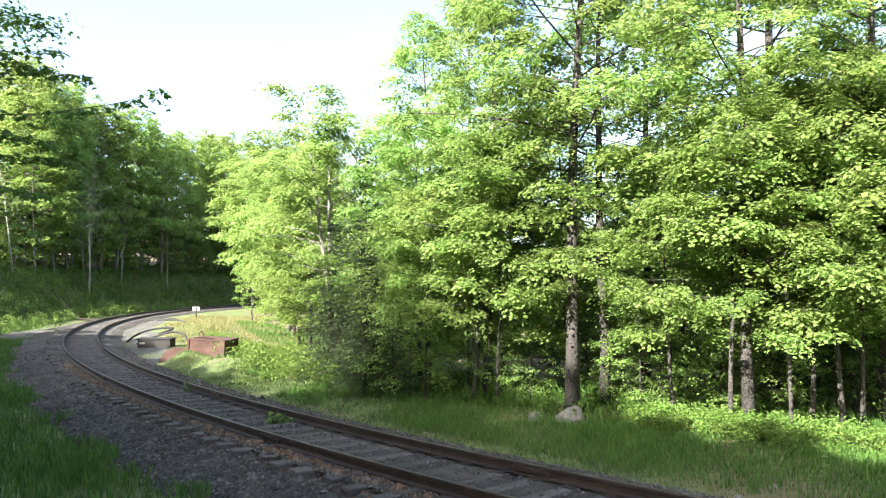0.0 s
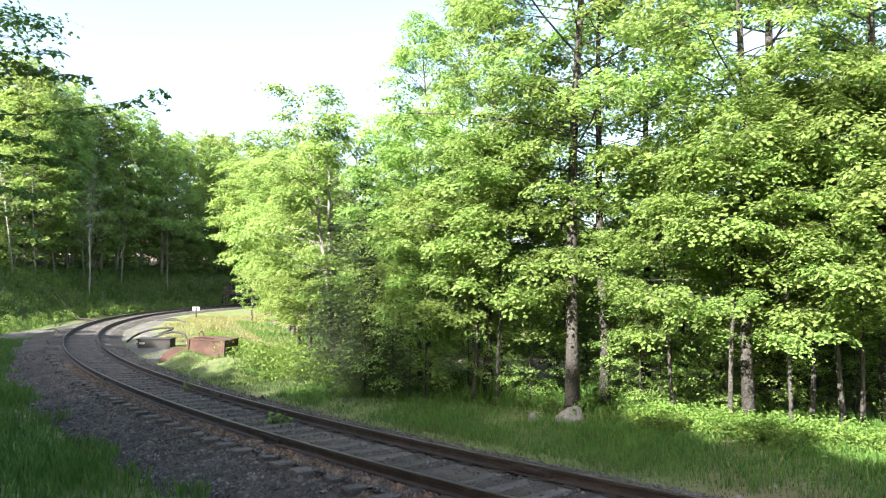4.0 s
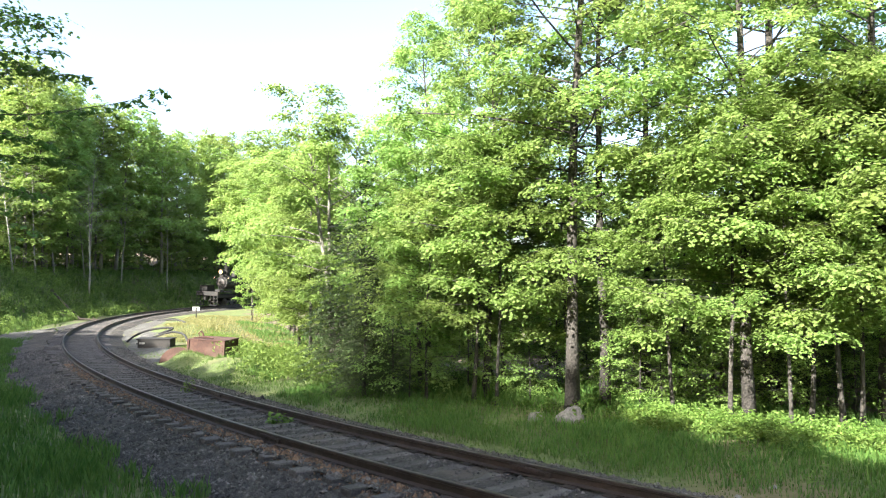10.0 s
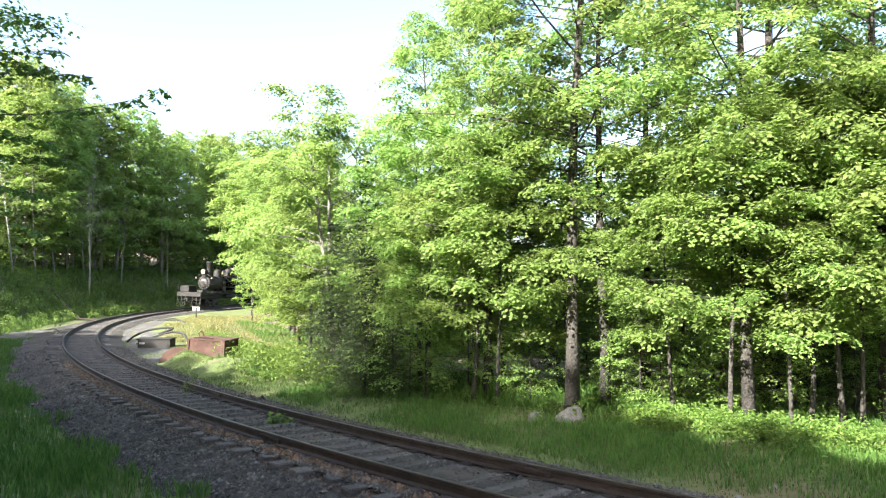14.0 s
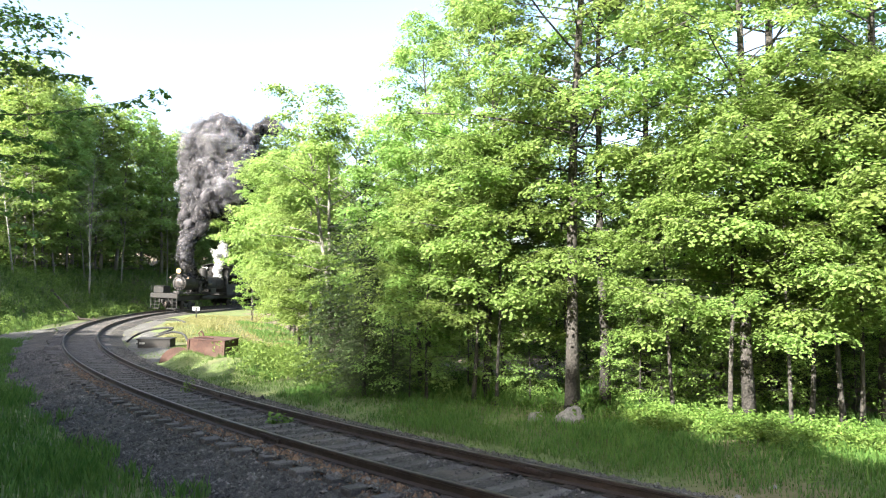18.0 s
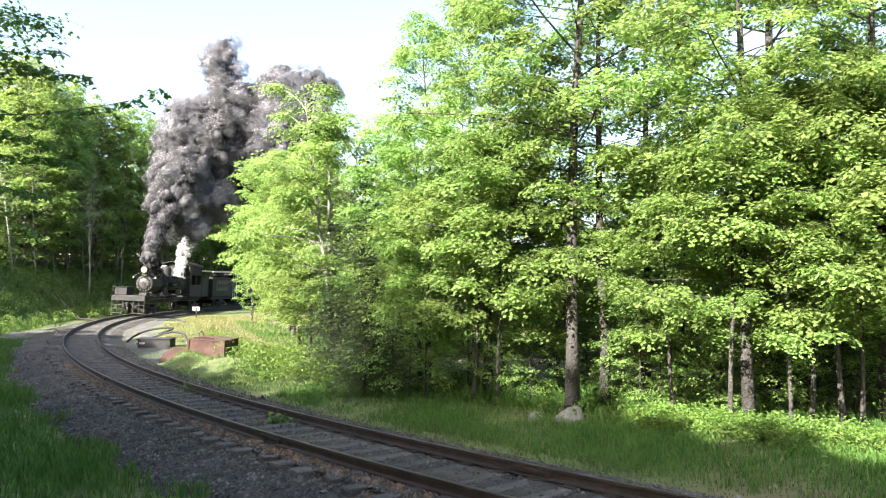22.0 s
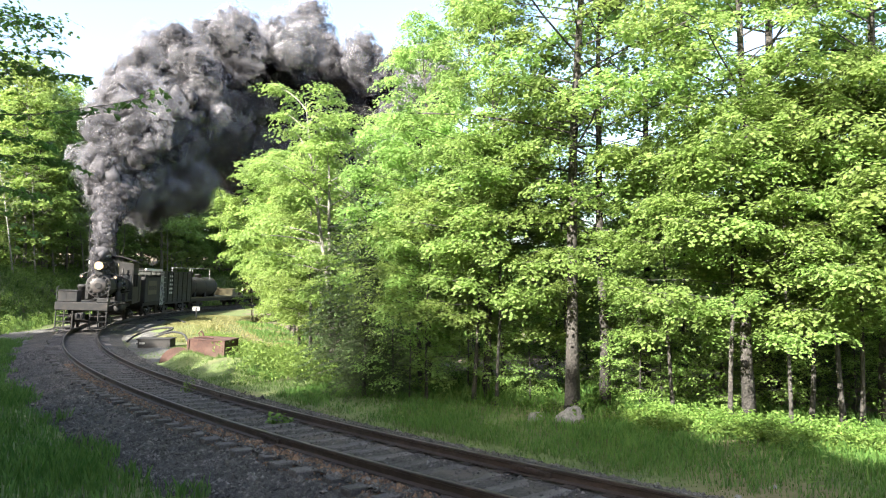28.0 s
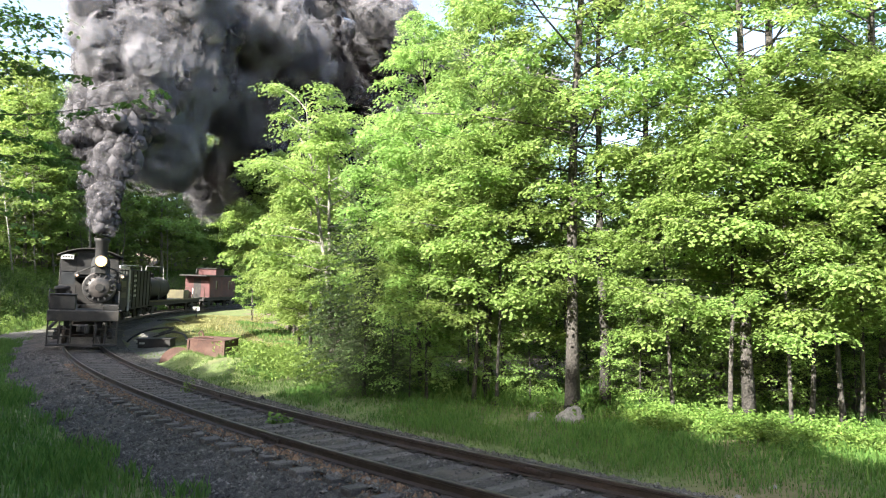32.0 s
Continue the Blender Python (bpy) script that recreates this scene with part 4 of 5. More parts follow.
for k in range(6):
    x, y = -6.05 + rgw.normal(0, 0.03), 11.9 + rgw.normal(0, 0.03)
    b.tube([(x, y, ground_at(x, y)), (x + rgw.normal(0, 0.03), y, ground_at(x, y) + 0.28), (x + rgw.normal(0, 0.06), y, ground_at(x, y) + rgw.uniform(0.45, 0.6))], [0.006, 0.005, 0.003], 4)
tagged(new("dry_stalk", b.mesh("dry_stalk", BARK)), "thin dry weed stalks at the ballast's edge", "weed")


# ---- loose stones ----
def stones(name, n, s_range, d_range, size, material, label, seed, up=0.0):
    rng = np.random.default_rng(seed)
    s, d = rng.uniform(*s_range, n), rng.uniform(*d_range, n)
    d = np.where(np.abs(np.abs(d) - 0.7525) < 0.07, d + 0.16, d)
    p = on_track(s, 0)
    h = np.interp(s, S, HEAD)
    p[:, 0] += np.cos(h) * d
    p[:, 1] += np.sin(h) * d
    prof = np.interp(d, [-3.2, -2.9, -2.4, -1.9, -1.5, -1.2, 1.2, 1.5, 1.9, 2.25], [-0.50, -0.40, -0.34, -0.29, -0.25, -0.215, -0.2, -0.215, -0.29, -0.42])
    p[:, 2] += prof - CANT * np.clip(d, -1, 1) / 1.5 + rng.uniform(-0.008, 0.014, n) + up
    r = size * rng.lognormal(0, 0.35, n)
    unit = np.array([(1, 0, 0), (0, 1, 0), (-1, 0, 0), (0, -1, 0), (0.2, 0.1, 0.8), (0, 0, -0.7)], float)
    v = unit[None] * (1 + rng.normal(0, 0.22, (n, 6, 1)))
    a = rng.uniform(0, 2 * np.pi, n)
    ca, sa = np.cos(a)[:, None], np.sin(a)[:, None]
    v = np.stack([v[..., 0] * ca - v[..., 1] * sa, v[..., 0] * sa + v[..., 1] * ca, v[..., 2]], -1) * r[:, None, None] + p[:, None]
    b = Build()
    b.add_many(v, [(0, 1, 4), (1, 2, 4), (2, 3, 4), (3, 0, 4), (1, 0, 5), (2, 1, 5), (3, 2, 5), (0, 3, 5)])
    return tagged(new(name, b.mesh(name, material)), label, "gravel", kind="stuff")


def vary_islands(m):
    """Each stone its own tone."""
    n, l = m.node_tree.nodes, m.node_tree.links
    geo, hs, mr = n.new("ShaderNodeNewGeometry"), n.new("ShaderNodeHueSaturation"), n.new("ShaderNodeMapRange")
    mr.inputs[3].default_value, mr.inputs[4].default_value = 0.45, 1.6
    l.new(geo.outputs["Random Per Island"], mr.inputs[0])
    l.new(mr.outputs[0], hs.inputs["Value"])
    old = n["Principled BSDF"].inputs["Base Color"].links[0].from_socket
    l.new(old, hs.inputs["Color"])
    l.new(hs.outputs[0], n["Principled BSDF"].inputs["Base Color"])


vary_islands(STONES)
vary_islands(RUSTY_GRAVEL)
stones("ballast_stones", 17000, (-9, 14), (-3.2, -1.25), 0.026, STONES, "loose grey ballast stones beside the ties", 1)
stones("ballast_stones", 11000, (-9, 18), (-1.25, 1.25), 0.022, STONES, "loose grey ballast stones between the rails", 2)
stones("ballast_stones", 6000, (-9, 16), (1.25, 2.3), 0.026, STONES, "loose grey ballast stones at the verge", 3)
stones("ballast_stones", 11000, (14, 34), (-3.2, 2.2), 0.034, STONES, "loose grey ballast stones on the curve", 4)
stones("ballast_stones", 8000, (-9, 30), (-1.22, -0.86), 0.026, STONES, "loose ballast heaped over the tie ends", 6, 0.045)
stones("ballast_stones", 7000, (-9, 24), (-0.66, 0.66), 0.022, STONES, "loose ballast scattered over the ties", 7, 0.022)
stones("rusty_stones", 3600, (-9, 26), (-1.15, -0.86), 0.024, RUSTY_GRAVEL, "rust-stained stones over the ties outside the rail", 8, 0.055)
stones("rusty_stones", 4200, (-9, 20), (-1.45, -0.6), 0.023, RUSTY_GRAVEL, "rust-stained stones along the rail", 5)


def boulder(name, x, y, rad, label, seed):
    bm = bmesh.new()
    bmesh.ops.create_icosphere(bm, subdivisions=4, radius=1)
    off = Vector((seed * 7.1, 3.3, 1.7))
    for v in bm.verts:
        n = v.co.normalized()
        v.co = Vector((n.x * rad[0], n.y * rad[1], n.z * rad[2])) * (1 + 0.35 * noise.noise(n * 1.3 + off) + 0.1 * noise.noise(n * 4 + off))
    b = Build()
    b.from_bm(bm)
    ob = tagged(new(name, b.mesh(name, ROCK, True)), label, "rock")
    ob.location = (x, y, ground_at(x, y) + rad[2] * 0.12)
    return ob


boulder("boulder", 2.50, 13.9, (0.30, 0.22, 0.26), "pale grey boulder half hidden in the grass", 1)
boulder("boulder", 1.85, 14.2, (0.16, 0.14, 0.13), "small pale stone in the tall grass", 2)
for x, y, r in ((3.7, 9.0, 0.06), (4.3, 9.3, 0.07), (2.9, 9.7, 0.05), (4.8, 8.6, 0.05)):
    boulder("field_stone", x, y, (r * 0.8, r * 0.6, r * 0.5), "small pale stone lying in the verge", x)

# ---- scrap beside the track ----
skip = thing("rusty_skip", Matrix.Translation((-9.05, 27.9, ground_at(-9.0, 27.9) - 0.2)) @ Matrix.Rotation(radians(-4), 4, "Z") @ Matrix.Rotation(radians(3), 4, "Y"), "rust-brown steel box skip abandoned in the grass", "skip")
for nm, x0, x1, y0, y1, z0, z1 in (("front_plate", -0.72, 0.72, -0.75, -0.72, 0.0, 0.98), ("rear_plate", -0.72, 0.72, 0.72, 0.75, 0.0, 0.98), ("end_plate", 0.69, 0.72, -0.72, 0.72, 0.0, 0.98),
                                   ("end_plate", -0.72, -0.69, -0.72, 0.72, 0.0, 0.98), ("top_plate", -0.74, 0.74, -0.77, 0.77, 0.98, 1.02)):
    bx_ = Build().box(x0, x1, y0, y1, z0, z1, 0.006)
    part(nm, bx_, RUST, skip)
for x in (-0.7, 0.7):
    part("corner_angle", Build().box(x - 0.04, x + 0.04, -0.79, -0.75, 0.0, 0.98, 0.008), RUST, skip)
part("lug", Build().tube([(-0.45, -0.3, 1.02), (-0.5, -0.3, 1.2), (-0.42, -0.3, 1.3), (-0.32, -0.3, 1.18), (-0.3, -0.3, 1.02)], 0.035, 6), RUST, skip)
part("lever", Build().tube([(-0.6, -0.5, 1.05), (-0.1, -0.4, 1.09), (0.15, -0.42, 1.05)], 0.03, 6), RUST, skip)
part("latch", Build().box(0.60, 0.68, -0.80, -0.77, 0.55, 0.85, 0.01), RUST, skip)

tank_end = thing("rusty_tank_end", Matrix.Translation((-10.2, 27.3, ground_at(-10.2, 27.3) - 0.16)) @ Matrix.Rotation(radians(12), 4, "Z") @ Matrix.Rotation(radians(-12), 4, "X"),
                 "half-buried rusty tank end leaning by the skip", "scrap metal")
part("rim", Build().lathe([(0.62, -0.1), (0.66, -0.1), (0.66, 0.35), (0.62, 0.35)], "y", (0, 0, 0), 32), RUST, tank_end)
part("dished_plate", Build().lathe([(0.61, 0.0), (0.5, -0.08), (0.3, -0.13), (0.1, -0.15)], "y", (0, 0, 0), 32), RUST, tank_end, smooth=True)

chest = thing("scrap_chest", Matrix.Translation((-13.55, 33.6, ground_at(-13.55, 33.6) + 0.02)) @ Matrix.Rotation(radians(4), 4, "Z"), "low black steel bin with a pale label and grey lid", "scrap metal")
part("bin_body", Build().box(-0.75, 0.75, -0.4, 0.4, 0.0, 0.38, 0.02), BLACK, chest)
part("bin_lid", Build().box(-0.8, 0.8, -0.44, 0.44, 0.38, 0.43, 0.012), GREY_IRON, chest, "dull grey lid")
part("label_plate", Build().box(-0.68, -0.42, -0.41, -0.40, 0.17, 0.26, 0), GALV, chest, "pale blank label plate")


def hose(name, pts, r, label):
    q = np.array([(x, y, ground_at(x, y) + z) for x, y, z in pts])
    t = np.linspace(0, 1, len(q))
    tt = np.linspace(0, 1, 26)
    p = np.stack([np.interp(tt, t, q[:, a]) for a in range(3)], 1)
    for _ in range(3):
        p[1:-1] = (p[:-2] + 2 * p[1:-1] + p[2:]) / 4
    ob = new(name, Build().tube(p, r, 8).mesh(name, HOSE, True))
    return tagged(ob, label, "hose")


hose("black_hose", [(-16.3, 36.6, 0.05), (-16.0, 36.8, 0.35), (-15.4, 37.0, 0.55), (-14.4, 37.0, 0.60), (-13.9, 36.8, 0.56), (-14.6, 36.4, 0.35)], 0.055, "bent black rubber hose over the scrap")
hose("black_hose", [(-15.2, 35.2, 0.05), (-14.4, 35.4, 0.35), (-13.4, 35.2, 0.60), (-12.6, 34.6, 0.52), (-12.0, 33.6, 0.05)], 0.05, "stiff black hose arched over a bin")
hose("black_hose", [(-22.3, 55.4, 0.06), (-20.9, 55.4, 0.06), (-18.8, 51.6, 0.06), (-17.2, 47.6, 0.06), (-17.0, 46.6, 0.06), (-17.9, 47.4, 0.06), (-18.9, 49.4, 0.06)], 0.075, "loop of black hose lying on the gravel")

sign = thing("marker_post", Matrix.Translation((-20.2, 58.0, ground_at(-20.2, 58.0))), "small white marker board on a grey steel post", "sign")
part("post", Build().tube([(0, 0, -0.1), (0, 0, 0.95)], 0.05, 8), GREY_IRON, sign)
part("board", Build().box(-0.3, 0.3, -0.05, 0.0, 0.62, 0.95, 0.015), GALV, sign, "white square board")
part("centre_mark", Build().box(-0.06, 0.06, -0.056, -0.05, 0.64, 0.93, 0), GREY_IRON, sign)

old = Build()
q = np.array([(-39.0, 66.0), (-34.0, 61.0), (-29.0, 56.6), (-26.5, 54.8)])
old.tube([(x, y, ground_at(x, y) + 0.12) for x, y in q], 0.09, 6)
tagged(new("old_rail", old.mesh("old_rail", RAIL)), "old rusty rail lying along the road", "rail")

# ---- the train ----
T_KEYS = [0, 6, 9, 10, 13, 14, 17, 18, 19, 20, 21, 22, 23, 24, 25, 27.5, 28, 30, 32]
S_KEYS = [87.0, 82.0, 79.4, 78.5, 75.85, 74.6, 70.6, 69.0, 67.1, 65.0, 62.55, 60.1, 57.4, 54.3, 51.1, 43.4, 42.0, 36.2, 30.4]


def s_front(t):
    """Where the engine's front beam stands along the track; smoothed over two seconds."""
    w = np.linspace(-1, 1, 9)
    q = np.asarray(t, float) + w
    v = np.interp(q, T_KEYS, S_KEYS) + np.where(q < 0, -q * 0.83, 0) - np.where(q > 32, (q - 32) * 2.45, 0)
    return float(v.mean())


def car_pose(t, front, back):
    """A car between its front and back, both in metres behind the engine's front beam."""
    c, w = (front + back) / 2, (back - front) * 0.33
    s = s_front(t)
    a, b = on_track(s + c - w), on_track(s + c + w)
    d = a - b
    return Matrix.Translation((a + b) / 2) @ Matrix.Rotation(math.atan2(-d[0], d[1]), 4, "Z") @ Matrix.Rotation(-CANT / 1.5, 4, "Y")


TRAIN, WHEELS = [], []


def rolling(name, front, back, label, category):
    root = thing(name, car_pose(0, front, back), label, category)
    TRAIN.append((root, front, back))
    return root


def bx(name, mat, root, x0, x1, y0, y1, z0, z1, bev=0.02, label=""):
    return part(name, Build().box(min(x0, x1), max(x0, x1), min(y0, y1), max(y0, y1), z0, z1, bev), mat, root, label)


def rod(name, mat, root, pts, r, label="", sides=7):
    return part(name, Build().tube(pts, r, sides), mat, root, label, smooth=True)


def truck(root, y, r=0.42, base=1.5, wide=1.05):
    b = Build()
    for sx in (-1, 1):
        b.box(sx * wide - 0.06, sx * wide + 0.06, y - base / 2 - 0.35, y + base / 2 + 0.35, r + 0.02, r + 0.2, 0.02)
        b.box(sx * wide - 0.09, sx * wide + 0.09, y - 0.28, y + 0.28, r - 0.16, r + 0.3, 0.02)
        for k in (-1, 1):
            b.box(sx * wide - 0.1, sx * wide + 0.1, y + k * base / 2 - 0.14, y + k * base / 2 + 0.14, r - 0.14, r + 0.16, 0.02)
    b.box(-wide, wide, y - 0.18, y + 0.18, r + 0.05, r + 0.4, 0.02)
    t = part("truck", b, BLACK, root, "sooty cast steel truck")
    for k in (-1, 1):
        w = Build()
        for sx in (-1, 1):
            xx = sx * 0.7525
            w.lathe([(r - 0.09, xx - 0.06), (r + 0.0, xx - 0.055), (r, xx + 0.055), (r - 0.09, xx + 0.06), (0.12, xx + 0.04)], "x", (0, 0, 0), 22)
            for q in range(3):
                a = q * 2.094
                w.box(xx - 0.07, xx + 0.07, math.cos(a) * 0.24 - 0.04, math.cos(a) * 0.24 + 0.04, math.sin(a) * 0.24 - 0.04, math.sin(a) * 0.24 + 0.04)
        w.lathe([(0.07, -0.8), (0.07, 0.8)], "x", (0, 0, 0), 10)
        ob = part("wheelset", w, RAIL, t, "steel wheels on an axle")
        ob.location = (0, y + k * base / 2, r + 0.003)
        WHEELS.append((ob, y + k * base / 2, r))


# engine: y forward, x to its right, z up from the rail heads
loco = rolling("steam_locomotive", 0, 16, "sooty black geared steam locomotive hauling a short train", "locomotive")
BXO = -0.52
for sx in (-1, 1):
    bx("side_sill", BLACK, loco, sx * 0.62 - 0.1, sx * 0.62 + 0.1, -7.8, 7.6, 0.92, 1.25)
bx("front_beam", GREY_IRON, loco, -1.34, 1.34, 7.55, 7.85, 1.15, 1.60, 0.03, "dusty grey riveted front beam, darkened for shade")
bx("front_deck", BLACK, loco, -1.34, 1.34, 5.4, 7.6, 1.52, 1.60)
bx("footboard", GREY_IRON, loco, -1.32, -0.38, 7.6, 8.0, 0.14, 0.22, 0.015, "grey switchman's footboard")
bx("footboard", GREY_IRON, loco, 0.38, 1.32, 7.6, 8.0, 0.14, 0.22, 0.015, "grey switchman's footboard")
for x in (-1.28, -0.86, -0.44, 0.44, 0.86, 1.28):
    bx("hanger", GREY_IRON, loco, x - 0.03, x + 0.03, 7.72, 7.80, 0.18, 1.18, 0.01)
for z in (0.5, 0.8):
    for sx in (-1, 1):
        bx("cross_bar", GREY_IRON, loco, sx * 0.42, sx * 1.30, 7.73, 7.78, z, z + 0.05, 0.01)
cpl = Build().box(-0.16, 0.16, 7.8, 8.15, 0.72, 1.02, 0.04)
cpl.box(-0.24, -0.06, 8.1, 8.4, 0.68, 1.06, 0.05)
cpl.box(0.06, 0.22, 8.1, 8.3, 0.72, 1.02, 0.05)
part("coupler", cpl, GREY_IRON, loco, "worn steel knuckle coupler")
rod("air_hose", BLACK, loco, [(-0.5, 7.85, 0.95), (-0.5, 8.05, 0.8), (-0.46, 8.1, 0.5), (-0.4, 8.05, 0.35)], 0.03)
bx("tool_box", GREY_IRON, loco, 0.32, 1.30, 6.1, 7.4, 1.60, 2.20, 0.03, "dull grey steel tool box")
bx("tool_box_lid", BLACK, loco, 0.29, 1.33, 6.06, 7.44, 2.20, 2.25, 0.015)
bx("step_box", GREY_IRON, loco, -1.30, -0.70, 6.7, 7.5, 1.60, 1.84, 0.03)
rod("handrail", GREY_IRON, loco, [(-1.3, 7.7, 1.58), (-1.3, 7.7, 2.25), (-1.3, 7.3, 2.4), (-1.3, 4.4, 2.4)], 0.022)
rod("handrail", GREY_IRON, loco, [(1.3, 7.7, 1.58), (1.3, 7.7, 2.35), (1.3, 7.3, 2.45)], 0.022)
BZ = 2.55
part("boiler", Build().lathe([(0.66, -2.3), (0.66, 4.2), (0.63, 4.22)], "y", (BXO, 0, BZ), 32), BLACK, loco, "soot-black riveted boiler", True)
part("smokebox", Build().lathe([(0.68, 4.2), (0.69, 4.25), (0.69, 5.95), (0.67, 6.0)], "y", (BXO, 0, BZ), 32), BLACK, loco, smooth=True)
face = part("smokebox_front", Build().lathe([(0.68, 5.98), (0.69, 6.05), (0.65, 6.09), (0.53, 6.10)], "y", (BXO, 0, BZ), 32), GRAPHITE, loco, "dull silver smokebox front")
door = part("smokebox_door", Build().lathe([(0.51, 6.09), (0.51, 6.14), (0.38, 6.2), (0.2, 6.24), (0.12, 6.24)], "y", (BXO, 0, BZ), 28), GRAPHITE, loco, "round graphite-grey smokebox door", True)
for k in range(14):
    a = k * math.tau / 14
    o = part("door_clamp", Build().box(-0.035, 0.035, 6.10, 6.19, 0.46, 0.60, 0.01), BLACK, door)
    o.matrix_basis = Matrix.Translation((BXO, 0, BZ)) @ Matrix.Rotation(a, 4, "Y")
part("number_plate", Build().lathe([(0.17, 6.23), (0.17, 6.27)], "y", (BXO, 0, BZ), 20), BLACK, door, "round dark number plate")
for k, w in enumerate((0.09, 0.09)):
    bx("bar", GREY_IRON, door, BXO - w + 0.01, BXO + w - 0.01, 6.268, 6.276, BZ + 0.02 - k * 0.08, BZ + 0.06 - k * 0.08, 0)
for y in np.arange(-1.6, 4.3, 1.15):
    part("boiler_band", Build().lathe([(0.665, y), (0.675, y), (0.675, y + 0.07), (0.665, y + 0.07)], "y", (BXO, 0, BZ), 32), GREY_IRON, loco)
stack = part("smokestack", Build().lathe([(0.34, 3.10), (0.27, 3.28), (0.25, 3.5), (0.27, 4.55), (0.33, 4.62), (0.33, 4.75), (0.24, 4.75), (0.20, 3.4)], "z", (BXO, 5.2, 0), 22), BLACK, loco, "straight sooty smokestack", True)
part("steam_dome", Build().lathe([(0.50, 3.05), (0.44, 3.2), (0.43, 3.75), (0.36, 3.98), (0.18, 4.1), (0.05, 4.12)], "z", (BXO, 1.4, 0), 22), BLACK, loco, smooth=True)
part("sand_dome", Build().lathe([(0.44, 3.05), (0.40, 3.2), (0.40, 3.7), (0.30, 3.9), (0.1, 3.98)], "z", (BXO, 3.6, 0), 22), BLACK, loco, smooth=True)
part("bell", Build().lathe([(0.20, 3.45), (0.17, 3.5), (0.12, 3.68), (0.06, 3.78)], "z", (BXO, 2.5, 0), 14), YELLOW, loco, "tarnished brass bell", True)
rod("bell_yoke", BLACK, loco, [(BXO - 0.27, 2.5, 3.1), (BXO - 0.27, 2.5, 3.75), (BXO, 2.5, 3.88), (BXO + 0.27, 2.5, 3.75), (BXO + 0.27, 2.5, 3.1)], 0.03)
rod("whistle", YELLOW, loco, [(BXO, -1.9, 3.1), (BXO, -1.9, 4.05)], 0.05, "brass whistle")
rod("safety_valve", GREY_IRON, loco, [(BXO - 0.3, -1.7, 3.1), (BXO - 0.3, -1.7, 3.7)], 0.06)
hl = part("headlight", Build().lathe([(0.20, 5.75), (0.26, 5.8), (0.27, 6.28), (0.25, 6.34)], "y", (BXO, 0, 3.70), 22), BLACK, loco, "black drum headlight", True)
bx("bracket", BLACK, hl, BXO - 0.22, BXO + 0.22, 5.85, 6.2, 3.15, 3.48)
part("lens", Build().lathe([(0.24, 6.33), (0.20, 6.38), (0.08, 6.41)], "y", (BXO, 0, 3.70), 20), LAMP, hl, "bright warm headlight lens")
for sx in (-1, 1):
    ml = part("marker_lamp", Build().lathe([(0.11, 5.9), (0.12, 5.95), (0.12, 6.12), (0.10, 6.15)], "y", (BXO + sx * 0.90, 0, 3.05), 14), BLACK, loco, "small black marker lamp", True)
    part("lens", Build().lathe([(0.055, 6.14), (0.04, 6.16)], "y", (BXO + sx * 0.90, 0, 3.05), 14), MARKER, ml, "glowing amber lens")
    rod("arm", GREY_IRON, ml, [(BXO + sx * 0.55, 5.9, 3.0), (BXO + sx * 0.88, 6.0, 2.97)], 0.03)
    rod("brace", GREY_IRON, loco, [(BXO + sx * 0.2, 6.1, 3.5), (BXO + sx * 0.98, 6.05, 3.14)], 0.028)
# side tanks, pipes and running board
bx("running_board", BLACK, loco, -1.5, -1.1, -2.3, 6.0, 1.5, 1.56)
bx("running_board", BLACK, loco, 0.35, 1.0, -2.3, 6.0, 1.5, 1.56)
part("air_reservoir", Build().lathe([(0.1, 0.6), (0.24, 0.7), (0.24, 2.9), (0.1, 3.0)], "y", (-1.22, 0, 1.15), 16), BLACK, loco, smooth=True)
part("air_pump", Build().lathe([(0.18, 1.6), (0.20, 1.65), (0.20, 2.1), (0.10, 2.15), (0.10, 2.3), (0.18, 2.34), (0.18, 2.75)], "z", (-1.28, 3.4, 0), 16), GREY_IRON, loco, "grey steam air pump", True)
for z in (2.05, 2.2, 2.9):
    rod("pipe", GREY_IRON, loco, [(-1.25 + (z > 2.5) * 0.12, -2.2, z), (-1.25 + (z > 2.5) * 0.12, 3.2, z), (-1.2, 4.0, z - 0.1)], 0.025)
bx("valve_box", YELLOW, loco, -1.33, -1.2, 0.9, 1.7, 2.35, 2.55, 0.02, "tarnished brass fitting")
bx("side_plate", GREY_IRON, loco, -1.44, -1.38, 0.2, 1.3, 1.55, 2.05, 0.02)
# geared engine on the right side
for k in range(3):
    part("cylinder", Build().lathe([(0.30, 1.3), (0.30, 2.35), (0.33, 2.36), (0.33, 2.5), (0.15, 2.56)], "z", (1.15, 0.9 - k * 0.85, 0), 18), BLACK, loco, "vertical black steam cylinder", True)
    bx("slide_valve", BLACK, loco, 0.75, 1.0, 0.65 - k * 0.85, 1.15 - k * 0.85, 1.6, 2.3, 0.03)
shaft = rod("line_shaft", GREY_IRON, loco, [(1.32, -6.3, 0.75), (1.32, 6.4, 0.75)], 0.07, "greasy steel line shaft")
